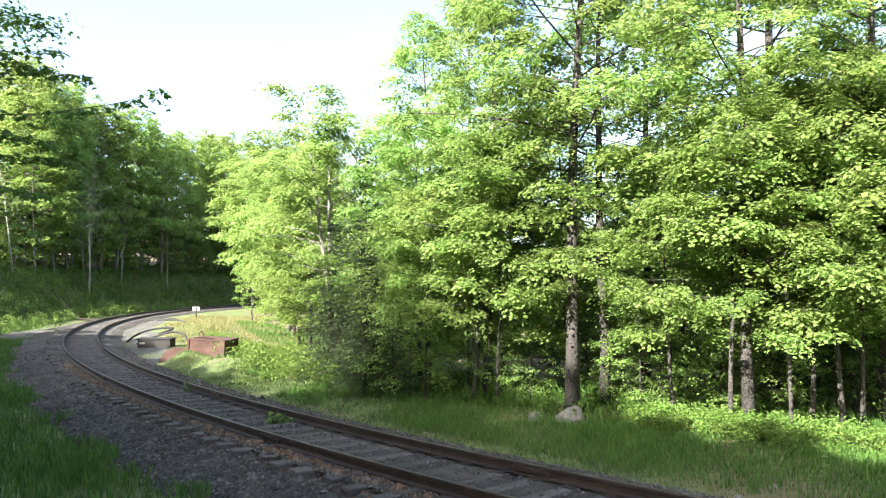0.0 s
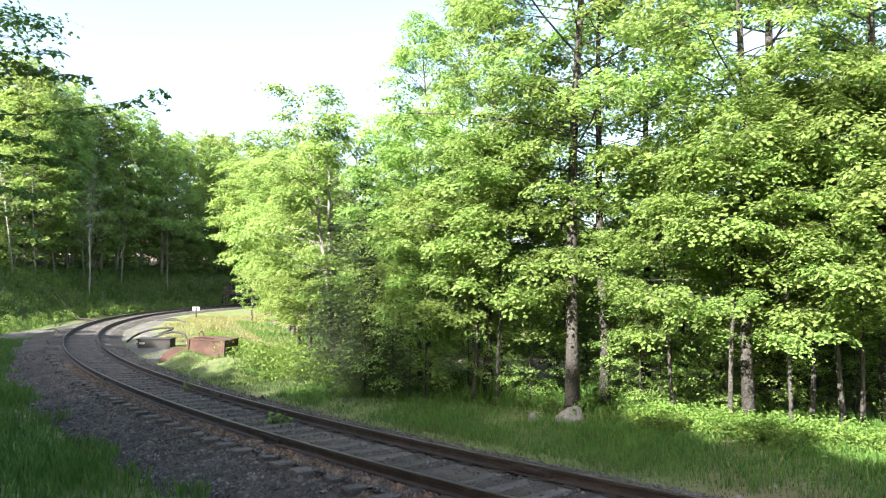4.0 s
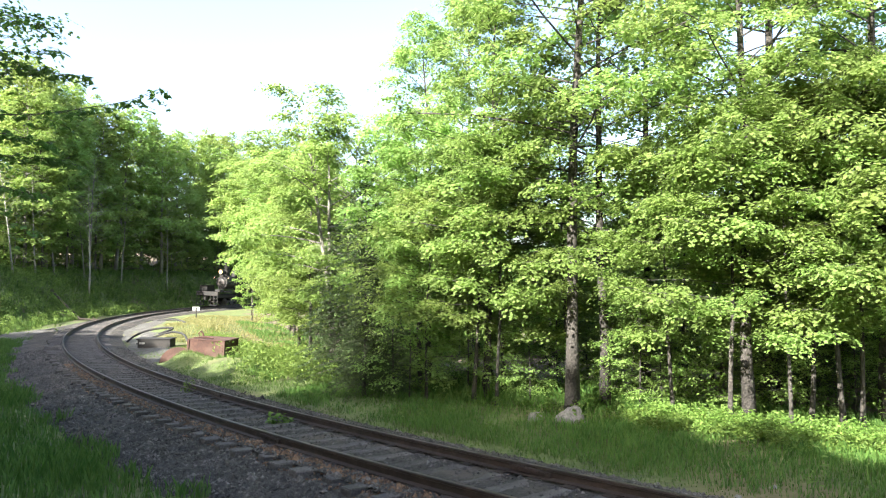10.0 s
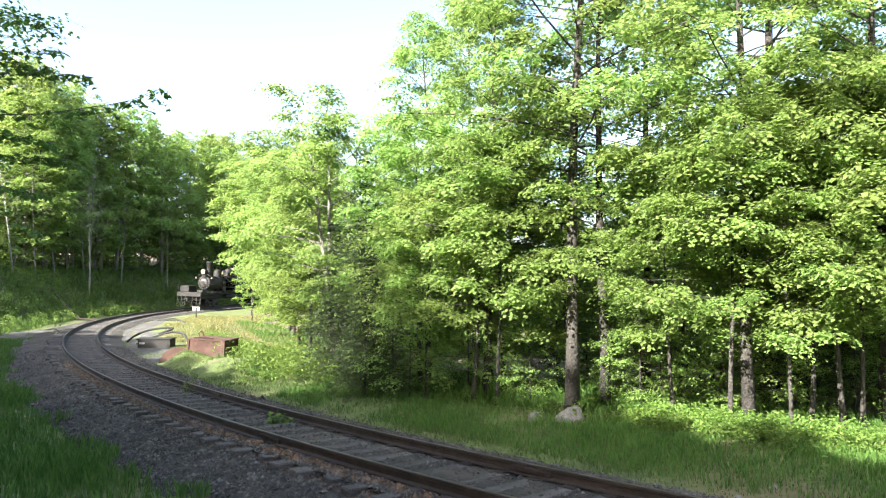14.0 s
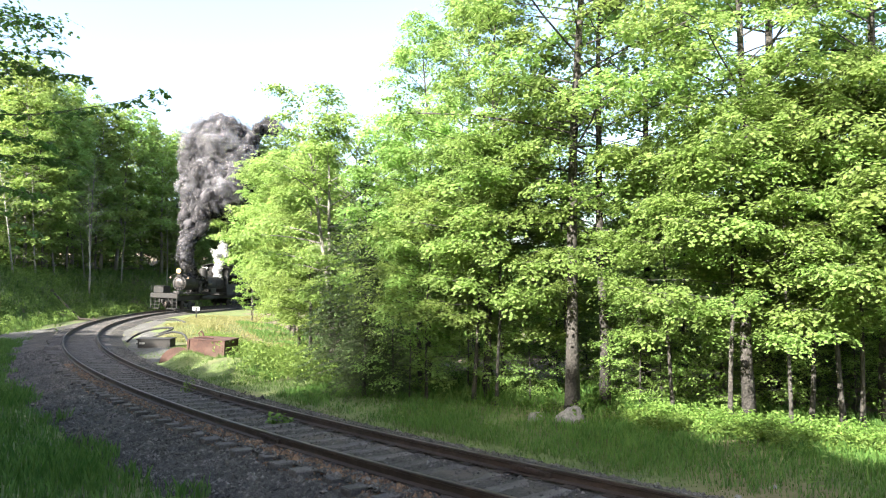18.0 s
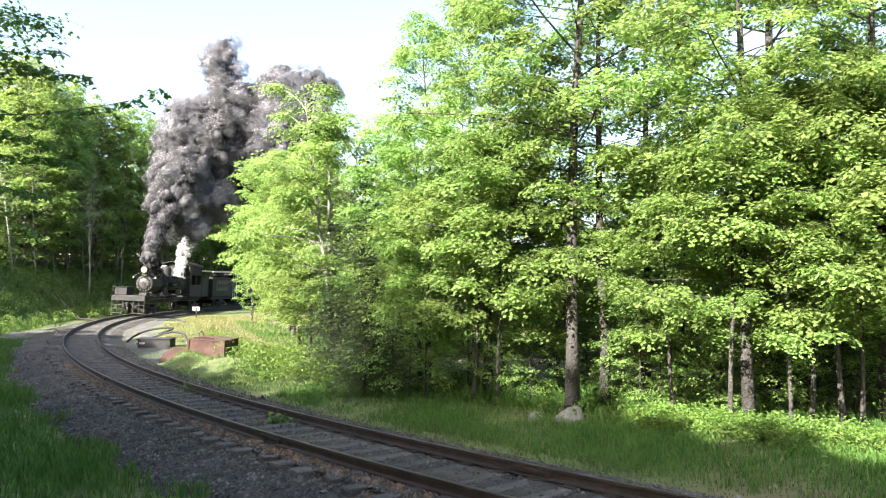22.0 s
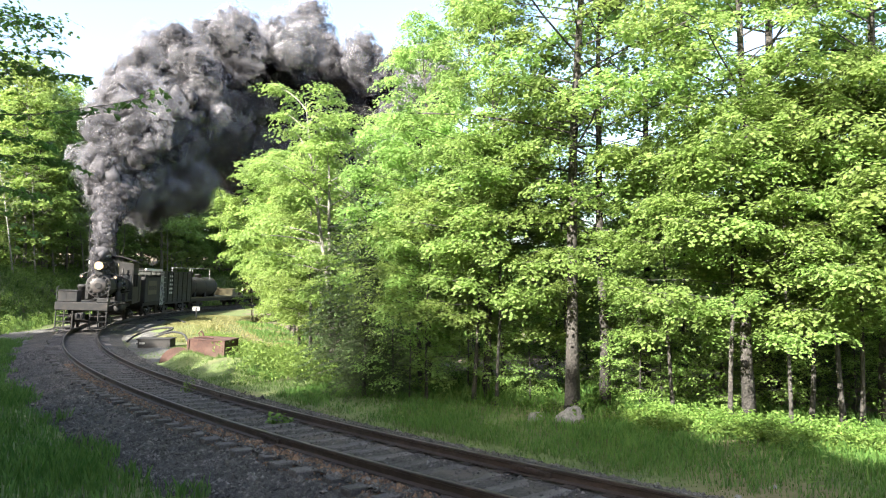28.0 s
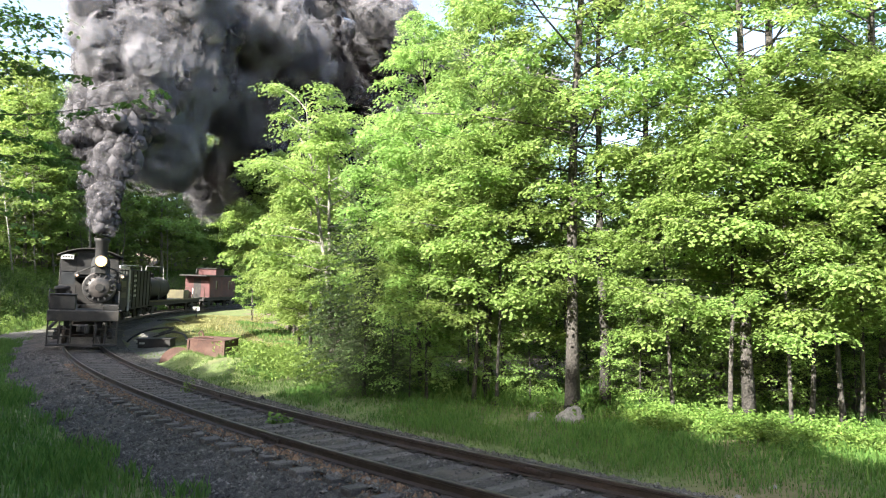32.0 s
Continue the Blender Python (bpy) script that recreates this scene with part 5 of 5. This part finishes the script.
# cab and bunker
cab = part("cab", Build().box(-1.45, 1.45, -5.5, -2.3, 1.25, 1.5, 0.02), BLACK, loco, "black steel cab with open windows")
for sx in (-1, 1):
    bx("side_panel", BLACK, cab, sx * 1.40, sx * 1.45, -5.5, -2.3, 1.5, 2.45)
    bx("side_panel", BLACK, cab, sx * 1.40, sx * 1.45, -5.5, -2.3, 3.35, 4.15)
    for y in (-5.5, -4.0, -2.55):
        bx("post", BLACK, cab, sx * 1.39, sx * 1.455, y, y + 0.25, 2.44, 3.36)
    bx("front_panel", BLACK, cab, sx * 0.62, sx * 1.40, -2.36, -2.3, 1.5, 2.6)
    bx("front_panel", BLACK, cab, sx * 0.62, sx * 1.40, -2.36, -2.3, 3.3, 4.15)
    bx("front_window", GLASS_DARK, cab, sx * 0.70, sx * 1.34, -2.345, -2.325, 2.62, 3.28, 0)
bx("front_panel", BLACK, cab, -0.63, 0.63, -2.37, -2.31, 3.15, 4.4)
bx("rear_panel", BLACK, cab, -1.4, 1.4, -5.5, -5.44, 1.5, 4.15)
rf = Build()
ra = np.linspace(-1, 1, 13)
top = np.stack([ra * 1.6, 0 * ra, 4.62 - 0.42 * ra ** 2], 1)
rv = np.concatenate([top + [0, -2.0, 0], top + [0, -5.8, 0], top + [0, -2.0, -0.07], top + [0, -5.8, -0.07]])
rf.add(rv, [(j, j + 1, 14 + j, 13 + j) for j in range(12)] + [(26 + j, 39 + j, 40 + j, 27 + j) for j in range(12)] + [(j, 26 + j, 27 + j, j + 1) for j in range(12)]
       + [(13 + j, 14 + j, 40 + j, 39 + j) for j in range(12)] + [(0, 13, 39, 26), (12, 38, 51, 25)])
part("roof", rf, BLACK, cab, "arched black cab roof", True)
nb = bx("number_board", BLACK, loco, 0.78, 1.42, -2.12, -2.06, 3.95, 4.21, 0.01, "white number board on the cab")
bx("board_face", WHITE, nb, 0.80, 1.40, -2.06, -2.05, 3.97, 4.19, 0)
for k in range(4):
    bx("bar", BLACK, nb, 0.86 + k * 0.13, 0.95 + k * 0.13, -2.05, -2.045, 4.03, 4.13, 0)
bk = bx("bunker", BLACK, loco, -1.4, 1.4, -8.0, -5.6, 1.25, 3.2, 0.05, "black fuel bunker")
bx("bunker_rim", GREY_IRON, bk, -1.43, 1.43, -8.02, -5.6, 3.2, 3.28, 0.02)
rod("grab_rail", GREY_IRON, loco, [(-1.5, -5.62, 1.4), (-1.5, -5.62, 3.1)], 0.025)
truck(loco, 5.0)
truck(loco, -5.0)

# tender with a pale-edged roof frame and an olive panel
tender = rolling("tender", 16.4, 21.4, "black water tender with a faded yellow panel darkened for shade and pale top frame", "tender")
bx("underframe", BLACK, tender, -1.3, 1.3, -2.45, 2.45, 0.85, 1.1)
bx("water_tank", BLACK, tender, -1.42, 1.42, -2.4, 2.4, 1.1, 3.15, 0.06)
pn = bx("side_panel", YELLOW, tender, -1.445, -1.42, -0.9, 1.6, 1.75, 2.85, 0.01, "faded yellow painted panel, darkened for shade")
for k in range(4):
    bx("bar", BLACK, pn, -1.452, -1.444, -0.75 + 0.58 * k, -0.35 + 0.58 * k, 2.1, 2.45, 0)
for sx in (-1, 1):
    for y in (-2.3, -0.75, 0.75, 2.3):
        bx("post", GREY_IRON, tender, sx * 1.36 - 0.03, sx * 1.36 + 0.03, y - 0.03, y + 0.03, 3.15, 3.72, 0.008)
    bx("top_rail", WHITE, tender, sx * 1.40 - 0.05, sx * 1.40 + 0.05, -2.45, 2.45, 3.66, 3.82, 0.015, "pale grey top rail")
bx("canopy", BLACK, tender, -1.34, 1.34, -2.4, 2.4, 3.70, 3.78)
ld = bx("ladder", WHITE, tender, -1.50, -1.45, -2.48, -2.42, 0.8, 3.7, 0.01, "white steel ladder")
bx("stile", WHITE, ld, -1.50, -1.45, -2.06, -2.0, 0.8, 3.7, 0.01)
for k in range(8):
    bx("rung", WHITE, ld, -1.49, -1.46, -2.42, -2.06, 0.95 + k * 0.36, 0.98 + k * 0.36, 0.005)
bx("hatch", BLACK, tender, -0.5, 0.5, -1.6, -0.8, 3.15, 3.3)
truck(tender, 0.0)

# gondola with boarded sides
gon = rolling("gondola_car", 21.8, 29.5, "dark boarded wooden freight car with white stencil marks", "freight car")
bx("underframe", BLACK, gon, -1.35, 1.35, -3.85, 3.85, 0.8, 1.08)
bx("floor", CAR_WOOD, gon, -1.4, 1.4, -3.8, 3.8, 1.08, 1.16)
for sx in (-1, 1):
    for k in range(10):
        bx("board", CAR_WOOD, gon, sx * 1.36, sx * 1.41, -3.8, 3.8, 1.10 + k * 0.245, 1.335 + k * 0.245, 0.008)
    for y in np.linspace(-3.7, 3.7, 7):
        bx("stake", BLACK, gon, sx * 1.41, sx * 1.47, y - 0.06, y + 0.06, 0.95, 3.58, 0.01)
    for c in range(2):
        for k in range(5):
            bx("stencil_mark", WHITE, gon, sx * 1.411, sx * 1.416, 1.75 - c * 0.45, 2.0 - c * 0.45, 1.7 + k * 0.36, 1.86 + k * 0.36, 0)
for sy in (-1, 1):
    for k in range(10):
        bx("board", CAR_WOOD, gon, -1.36, 1.36, sy * 3.76, sy * 3.81, 1.10 + k * 0.245, 1.335 + k * 0.245, 0.008)
bx("roof", BLACK, gon, -1.48, 1.48, -3.9, 3.9, 3.56, 3.66, 0.03, "dark tarred roof")
lw = bx("ladder", WHITE, gon, -1.50, -1.46, 3.68, 3.73, 0.8, 3.6, 0.01, "white painted grab ladder")
for k in range(6):
    bx("rung", WHITE, lw, -1.51, -1.48, 3.28, 3.7, 1.0 + k * 0.42, 1.03 + k * 0.42, 0.005)
truck(gon, 2.4)
truck(gon, -2.4)

# flat car with a cylindrical tank
tank = rolling("tank_car", 30.0, 43.8, "black cylindrical tank on a flat car with pale deck edge", "freight car")
bx("underframe", BLACK, tank, -1.2, 1.2, -6.8, 6.8, 0.75, 1.0)
bx("deck", CAR_WOOD, tank, -1.42, 1.42, -6.85, 6.85, 1.0, 1.15)
for sx in (-1, 1):
    bx("deck_edge", YELLOW, tank, sx * 1.42, sx * 1.47, -6.85, 6.85, 1.08, 1.2, 0.01, "faded yellow deck edge, darkened for shade")
part("tank_shell", Build().lathe([(0.3, -1.5), (0.7, -1.42), (0.92, -1.2), (0.95, -1.0), (0.95, 4.2), (0.9, 4.45), (0.6, 4.65), (0.2, 4.7)], "y", (0, 1.9, 2.15), 28), BLACK, tank, "weathered black tank", True)
for y in (-0.9, 1.0, 3.0):
    part("tank_band", Build().lathe([(0.955, y), (0.97, y), (0.97, y + 0.08), (0.955, y + 0.08)], "y", (0, 1.9, 2.15), 28), BLACK, tank)
    bx("saddle", BLACK, tank, -0.8, 0.8, y + 1.8, y + 2.08, 1.15, 1.6)
part("manhole", Build().lathe([(0.32, 3.0), (0.32, 3.3), (0.36, 3.32), (0.36, 3.4), (0.1, 3.44)], "z", (0, 3.1, 0), 16), BLACK, tank, smooth=True)
for sx in (-1, 1):
    rod("rail_frame", GALV, tank, [(sx * 0.95, 6.40, 1.15), (sx * 0.95, 6.40, 3.95), (sx * 0.95, 6.35, 4.0), (sx * 0.95, 2.6, 4.0), (sx * 0.95, 2.55, 3.95), (sx * 0.95, 2.55, 2.6)], 0.03, "pale yellow pipe frame")
bx("tool_chest", YELLOW, tank, -1.2, 0.9, -3.6, -2.2, 1.15, 1.95, 0.03, "faded yellow tool chest, darkened for shade")
bx("crate", RUST, tank, -1.1, 0.6, -4.7, -3.9, 1.15, 1.8, 0.03)
rod("stake", WHITE, tank, [(-1.3, -4.4, 1.15), (-1.3, -4.4, 2.1)], 0.04)
truck(tank, 5.0)
truck(tank, -5.0)

# caboose
cab_car = rolling("caboose", 44.4, 52.1, "red wooden caboose darkened for shade, with a cupola at the train's end", "caboose")
bx("underframe", BLACK, cab_car, -1.3, 1.3, -3.8, 3.8, 0.75, 1.0)
bx("floor", CAR_WOOD, cab_car, -1.4, 1.4, -3.8, 3.8, 1.0, 1.1)
for sx in (-1, 1):
    for k in range(14):
        y = -2.8 + k * 0.4
        if k in (3, 10):
            bx("board", RED, cab_car, sx * 1.32, sx * 1.37, y, y + 0.385, 1.1, 1.9, 0.006)
            bx("board", RED, cab_car, sx * 1.32, sx * 1.37, y, y + 0.385, 2.75, 3.2, 0.006)
            bx("window_pane", GLASS_DARK, cab_car, sx * 1.325, sx * 1.335, y, y + 0.385, 1.9, 2.75, 0)
        else:
            bx("board", RED, cab_car, sx * 1.32, sx * 1.37, y, y + 0.385, 1.1, 3.2, 0.006)
    rod("end_railing", YELLOW, cab_car, [(sx * 1.3, 3.7, 1.1), (sx * 1.3, 3.7, 2.05), (sx * 0.4, 3.75, 2.05), (sx * 0.4, 3.75, 1.1)], 0.03)
for sy in (-1, 1):
    bx("end_wall", RED, cab_car, -1.32, 1.32, sy * 2.78, sy * 2.83, 1.1, 3.2, 0.006)
    bx("end_door", BLACK, cab_car, -0.4, 0.4, sy * 2.83, sy * 2.85, 1.1, 3.0, 0.006)
bx("roof", BLACK, cab_car, -1.5, 1.5, -3.8, 3.8, 3.2, 3.36, 0.05)
cu = bx("cupola", RED, cab_car, -1.0, 1.0, -0.9, 0.9, 3.36, 4.0, 0.02)
bx("cupola_roof", BLACK, cu, -1.12, 1.12, -1.05, 1.05, 4.0, 4.1, 0.03)
rod("stove_pipe", BLACK, cab_car, [(0.6, 2.0, 3.3), (0.6, 2.0, 4.0)], 0.07)
truck(cab_car, 2.4)
truck(cab_car, -2.4)


# ---- smoke and steam: rigid billows from the engine or below ground that rise, spread and drift ----
def billow_mesh(name, seed, rad, mats, core, flakes, size, lobes=14):
    """A billow: lobes of fine drifting flecks, thick within and thinning outwards, round a lumpy core (core: its share of the size)."""
    rng, off = np.random.default_rng(seed), Vector((seed * 3.7, 9.1, 4.3))
    b, index = Build(), []
    if core:
        bm = bmesh.new()
        bmesh.ops.create_icosphere(bm, subdivisions=3 if rad[0] > 1 else 2, radius=1)
        for v in bm.verts:
            n = v.co.normalized()
            k = 0.66 + 0.6 * abs(noise.noise(n * 2.0 + off)) + 0.3 * abs(noise.noise(n * 4.6 + off))
            v.co = Vector((n.x * rad[0], n.y * rad[1], n.z * rad[2])) * k * core
        b.from_bm(bm)
        index += [0] * len(b.f)
    d = rng.normal(0, 1, (lobes, 3))
    d /= np.linalg.norm(d, axis=1)[:, None]
    mid, wide = d * rng.uniform(0.35, 0.68, (lobes, 1)), rng.uniform(0.26, 0.44, lobes)
    which = rng.integers(0, lobes, flakes)
    w = rng.normal(0, 1, (flakes, 3))
    w /= np.linalg.norm(w, axis=1)[:, None]
    reach = np.where(rng.uniform(0, 1, flakes) < 0.72, rng.uniform(0.72, 1.0, flakes), 1 + np.abs(rng.normal(0, 0.16, flakes)))
    c = (mid[which] + w * (wide[which] * reach)[:, None]) * np.array(rad)
    n = w + rng.normal(0, 0.14, (flakes, 3))
    n /= np.linalg.norm(n, axis=1)[:, None]
    e = np.cross(n, rng.normal(0, 1, (flakes, 3)))
    e /= np.linalg.norm(e, axis=1)[:, None]
    g, sz = np.cross(n, e), (size * rng.uniform(0.6, 1.3, flakes) * np.where(reach > 1, 0.75, 1.0))[:, None]
    b.add_many(np.stack([c + e * sz, c - e * sz * 0.5 + g * sz * 0.87, c - e * sz * 0.5 - g * sz * 0.87], 1), [(0, 1, 2)])
    index += [1] * (len(b.f) - len(index))
    me = b.mesh(name, mats[0], True)
    me.materials.append(mats[1])
    me.polygons.foreach_set("material_index", index)
    return me


def lip(t, y, z):
    """A place on the engine at a time, in the world."""
    return car_pose(t, 0, 16) @ Vector((BXO, y, z))


def column(born, age, vigour, side, reach):
    """Where a piece of smoke that left the stack at a time has got to: it rises, widens and drifts with the wind."""
    p = lip(born, 5.1, 5.2)
    p.z += 20.0 * vigour * (1 - math.exp(-age * 6.0 / 20.0))
    wide = 0.15 + 1.75 * age if age < 1.6 else 2.95 + 1.0 * (age - 1.6)
    wide = max(0.02, min(wide - reach, 3.3 if reach < 1 else 5.0 if reach < 2 else 9.0))
    return p + Vector((side[0] * wide + 0.40 * age ** 1.5, side[1] * wide * 0.9, side[2] * wide * 0.5))


def in_disc(rng):
    a, r = rng.uniform(0, 6.28), math.sqrt(rng.uniform(0, 1))
    return Vector((r * math.cos(a), r * math.sin(a), rng.uniform(-1, 1)))


def waiting(born, y, rng):
    """Rows of a billow that is still inside the boiler."""
    rows = []
    for t in [0.0] + [float(q) for q in np.arange(3.0, born - 0.5, 3.0)]:
        rows.append((t, car_pose(t, 0, 16) @ Matrix.Translation((BXO, 1.9, BZ)) @ Matrix.Rotation(math.pi / 2, 4, "X")))
    t = born - 0.35
    if t > rows[-1][0] + 0.1:
        rows.append((t, car_pose(t, 0, 16) @ Matrix.Translation((BXO, min(y, 2.4), BZ)) @ Matrix.Rotation(math.pi / 2, 4, "X")))
    return rows


def later(born, first):
    out, t = [], born + first
    while t < 32.0:
        out.append(t)
        t += 0.5 if t - born < 2.4 else 1.6
    return out + [32.0]


def puffs(root, meshes, times, seed):
    """Fresh smoke: small billows that leave through the stack."""
    rng = np.random.default_rng(seed)
    out, gust = [], 1.0
    for k, born in enumerate(times):
        ob = new("smoke_billow", meshes[rng.integers(len(meshes))])
        ob.parent = root
        if k % 14 == 0:
            gust = rng.uniform(0.74, 0.90)
        vigour, side, spin = gust * rng.uniform(0.86, 1.1), in_disc(rng), rng.normal(0, 1, 3)
        q0 = Euler((rng.uniform(-0.3, 0.3), rng.uniform(-0.3, 0.3), rng.uniform(0, 6.28))).to_matrix().to_4x4()
        base = car_pose(born, 0, 16).to_3x3().to_4x4()
        rows = waiting(born, 5.1, rng)
        for t in later(born, 0.0):
            a = t - born
            tilt = max(0.0, 1 - a / 0.8) * math.pi / 2
            rows.append((t, Matrix.Translation(column(born, a, vigour, side, 0.55)) @ base @ Matrix.Rotation(tilt, 4, "X") @ Euler([0.16 * w * a for w in spin]).to_matrix().to_4x4() @ (q0 if a > 0.01 else Matrix())))
        out.append((ob, rows))
    return out


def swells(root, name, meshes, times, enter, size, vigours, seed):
    """Older smoke: greater billows parked below ground behind the stack, then jumped into the column."""
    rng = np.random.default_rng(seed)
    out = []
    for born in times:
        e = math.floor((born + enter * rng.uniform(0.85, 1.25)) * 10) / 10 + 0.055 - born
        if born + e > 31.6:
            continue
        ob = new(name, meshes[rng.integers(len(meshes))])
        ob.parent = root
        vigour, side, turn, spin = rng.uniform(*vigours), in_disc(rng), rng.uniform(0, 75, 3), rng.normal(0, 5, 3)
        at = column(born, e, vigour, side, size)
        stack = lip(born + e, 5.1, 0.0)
        # The parking spot lies beyond the stack as the camera sees it.
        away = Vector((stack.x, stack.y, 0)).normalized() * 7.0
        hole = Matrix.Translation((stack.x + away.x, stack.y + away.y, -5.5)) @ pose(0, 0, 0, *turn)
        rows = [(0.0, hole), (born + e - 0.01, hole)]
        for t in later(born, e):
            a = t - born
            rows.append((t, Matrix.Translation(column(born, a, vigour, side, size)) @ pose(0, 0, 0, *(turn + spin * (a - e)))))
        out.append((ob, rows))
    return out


def jets(root, meshes, times, seed):
    """Steam: it leaves the valve before the cab, leans after the smoke and melts into it."""
    rng = np.random.default_rng(seed)
    out = []
    for born in times:
        ob = new("steam_billow", meshes[rng.integers(len(meshes))])
        ob.parent = root
        side, q0 = in_disc(rng), Euler(rng.uniform(0, 6.28, 3)).to_matrix().to_4x4()
        base = car_pose(born, 0, 16).to_3x3().to_4x4()
        start, strong = lip(born, -1.9, 4.2), rng.uniform(0.85, 1.15)
        rows = waiting(born, -1.9, rng)
        for t in later(born, 0.0):
            a = t - born
            free = start + Vector((0.35 * a + side.x * (0.12 + 1.15 * a), side.y * (0.12 + 1.15 * a), 4.6 * strong * a + side.z * 0.7 * a))
            w = min(1.0, max(0.0, (a - 0.95) / 1.1))
            w = w * w * (3 - 2 * w)
            rows.append((t, Matrix.Translation(free.lerp(column(born, a, 0.8, side * 0.25, 0.0), w)) @ base @ (q0 if a > 0.01 else Matrix.Rotation(math.pi / 2, 4, "X"))))
        out.append((ob, rows))
    return out


smoke = thing("smoke_plume", Matrix(), "dense dark grey coal smoke rolling from the locomotive's stack", "smoke")
steam = thing("steam_plume", Matrix(), "white steam blowing from the locomotive's safety valve", "steam")
FRESH = [billow_mesh("smoke_billow", k, (0.80, 0.80, h), SMOKE, 0.74, 700, 0.15) for k, h in enumerate([0.72, 0.85, 1.1, 1.0, 1.15, 1.3, 0.8])]
RIPE = [billow_mesh("smoke_swell", 20 + k, r, RIPE_SMOKE, 0.5, 1900, 0.27, 18) for k, r in enumerate([(1.6, 1.5, 1.4), (1.8, 1.7, 1.6), (1.4, 1.6, 1.5), (2.0, 1.8, 1.7)])]
OLD = [billow_mesh("smoke_cloud", 40 + k, r, OLD_SMOKE, 0.0, 1800, 0.55, 22) for k, r in enumerate([(3.1, 2.9, 2.6), (3.6, 3.3, 2.9), (3.3, 3.6, 3.0), (4.0, 3.6, 3.1)])]
WHITE_PUFFS = [billow_mesh("steam_billow", 60 + k, r, STEAM, 0.6, 400, 0.13, 9) for k, r in enumerate([(0.46, 0.46, 0.55), (0.58, 0.58, 0.7), (0.70, 0.70, 0.8)])]
PUFFS = puffs(smoke, FRESH, list(np.arange(14.3, 31.95, 0.024)), 1)
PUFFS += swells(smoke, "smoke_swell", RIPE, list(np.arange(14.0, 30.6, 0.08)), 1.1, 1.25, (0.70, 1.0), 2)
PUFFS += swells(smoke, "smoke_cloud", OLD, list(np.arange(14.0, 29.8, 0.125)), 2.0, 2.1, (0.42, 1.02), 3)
PUFFS += jets(steam, WHITE_PUFFS, list(np.arange(17.6, 26.6, 0.036)), 4)


def motions():
    times = [0, 3, 6] + [8 + 0.5 * k for k in range(49)]
    for root, a, b in TRAIN:
        walk(root, [(t, car_pose(t, a, b)) for t in times])
    turns = [0.0] + [t for t in np.arange(0.4, 32.01, 0.4)]
    for ob, y, r in WHEELS:
        walk(ob, [(t, Matrix.Translation((0, y, r + 0.003)) @ Matrix.Rotation(-(87.0 - s_front(t)) / (r + 0.003), 4, "X")) for t in turns])
    walk(shaft, [(t, Matrix.Translation((1.32, 0, 0.75)) @ Matrix.Rotation((87.0 - s_front(t)) * 1.5, 4, "Y") @ Matrix.Translation((-1.32, 0, -0.75))) for t in turns])
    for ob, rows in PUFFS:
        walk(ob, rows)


motions()
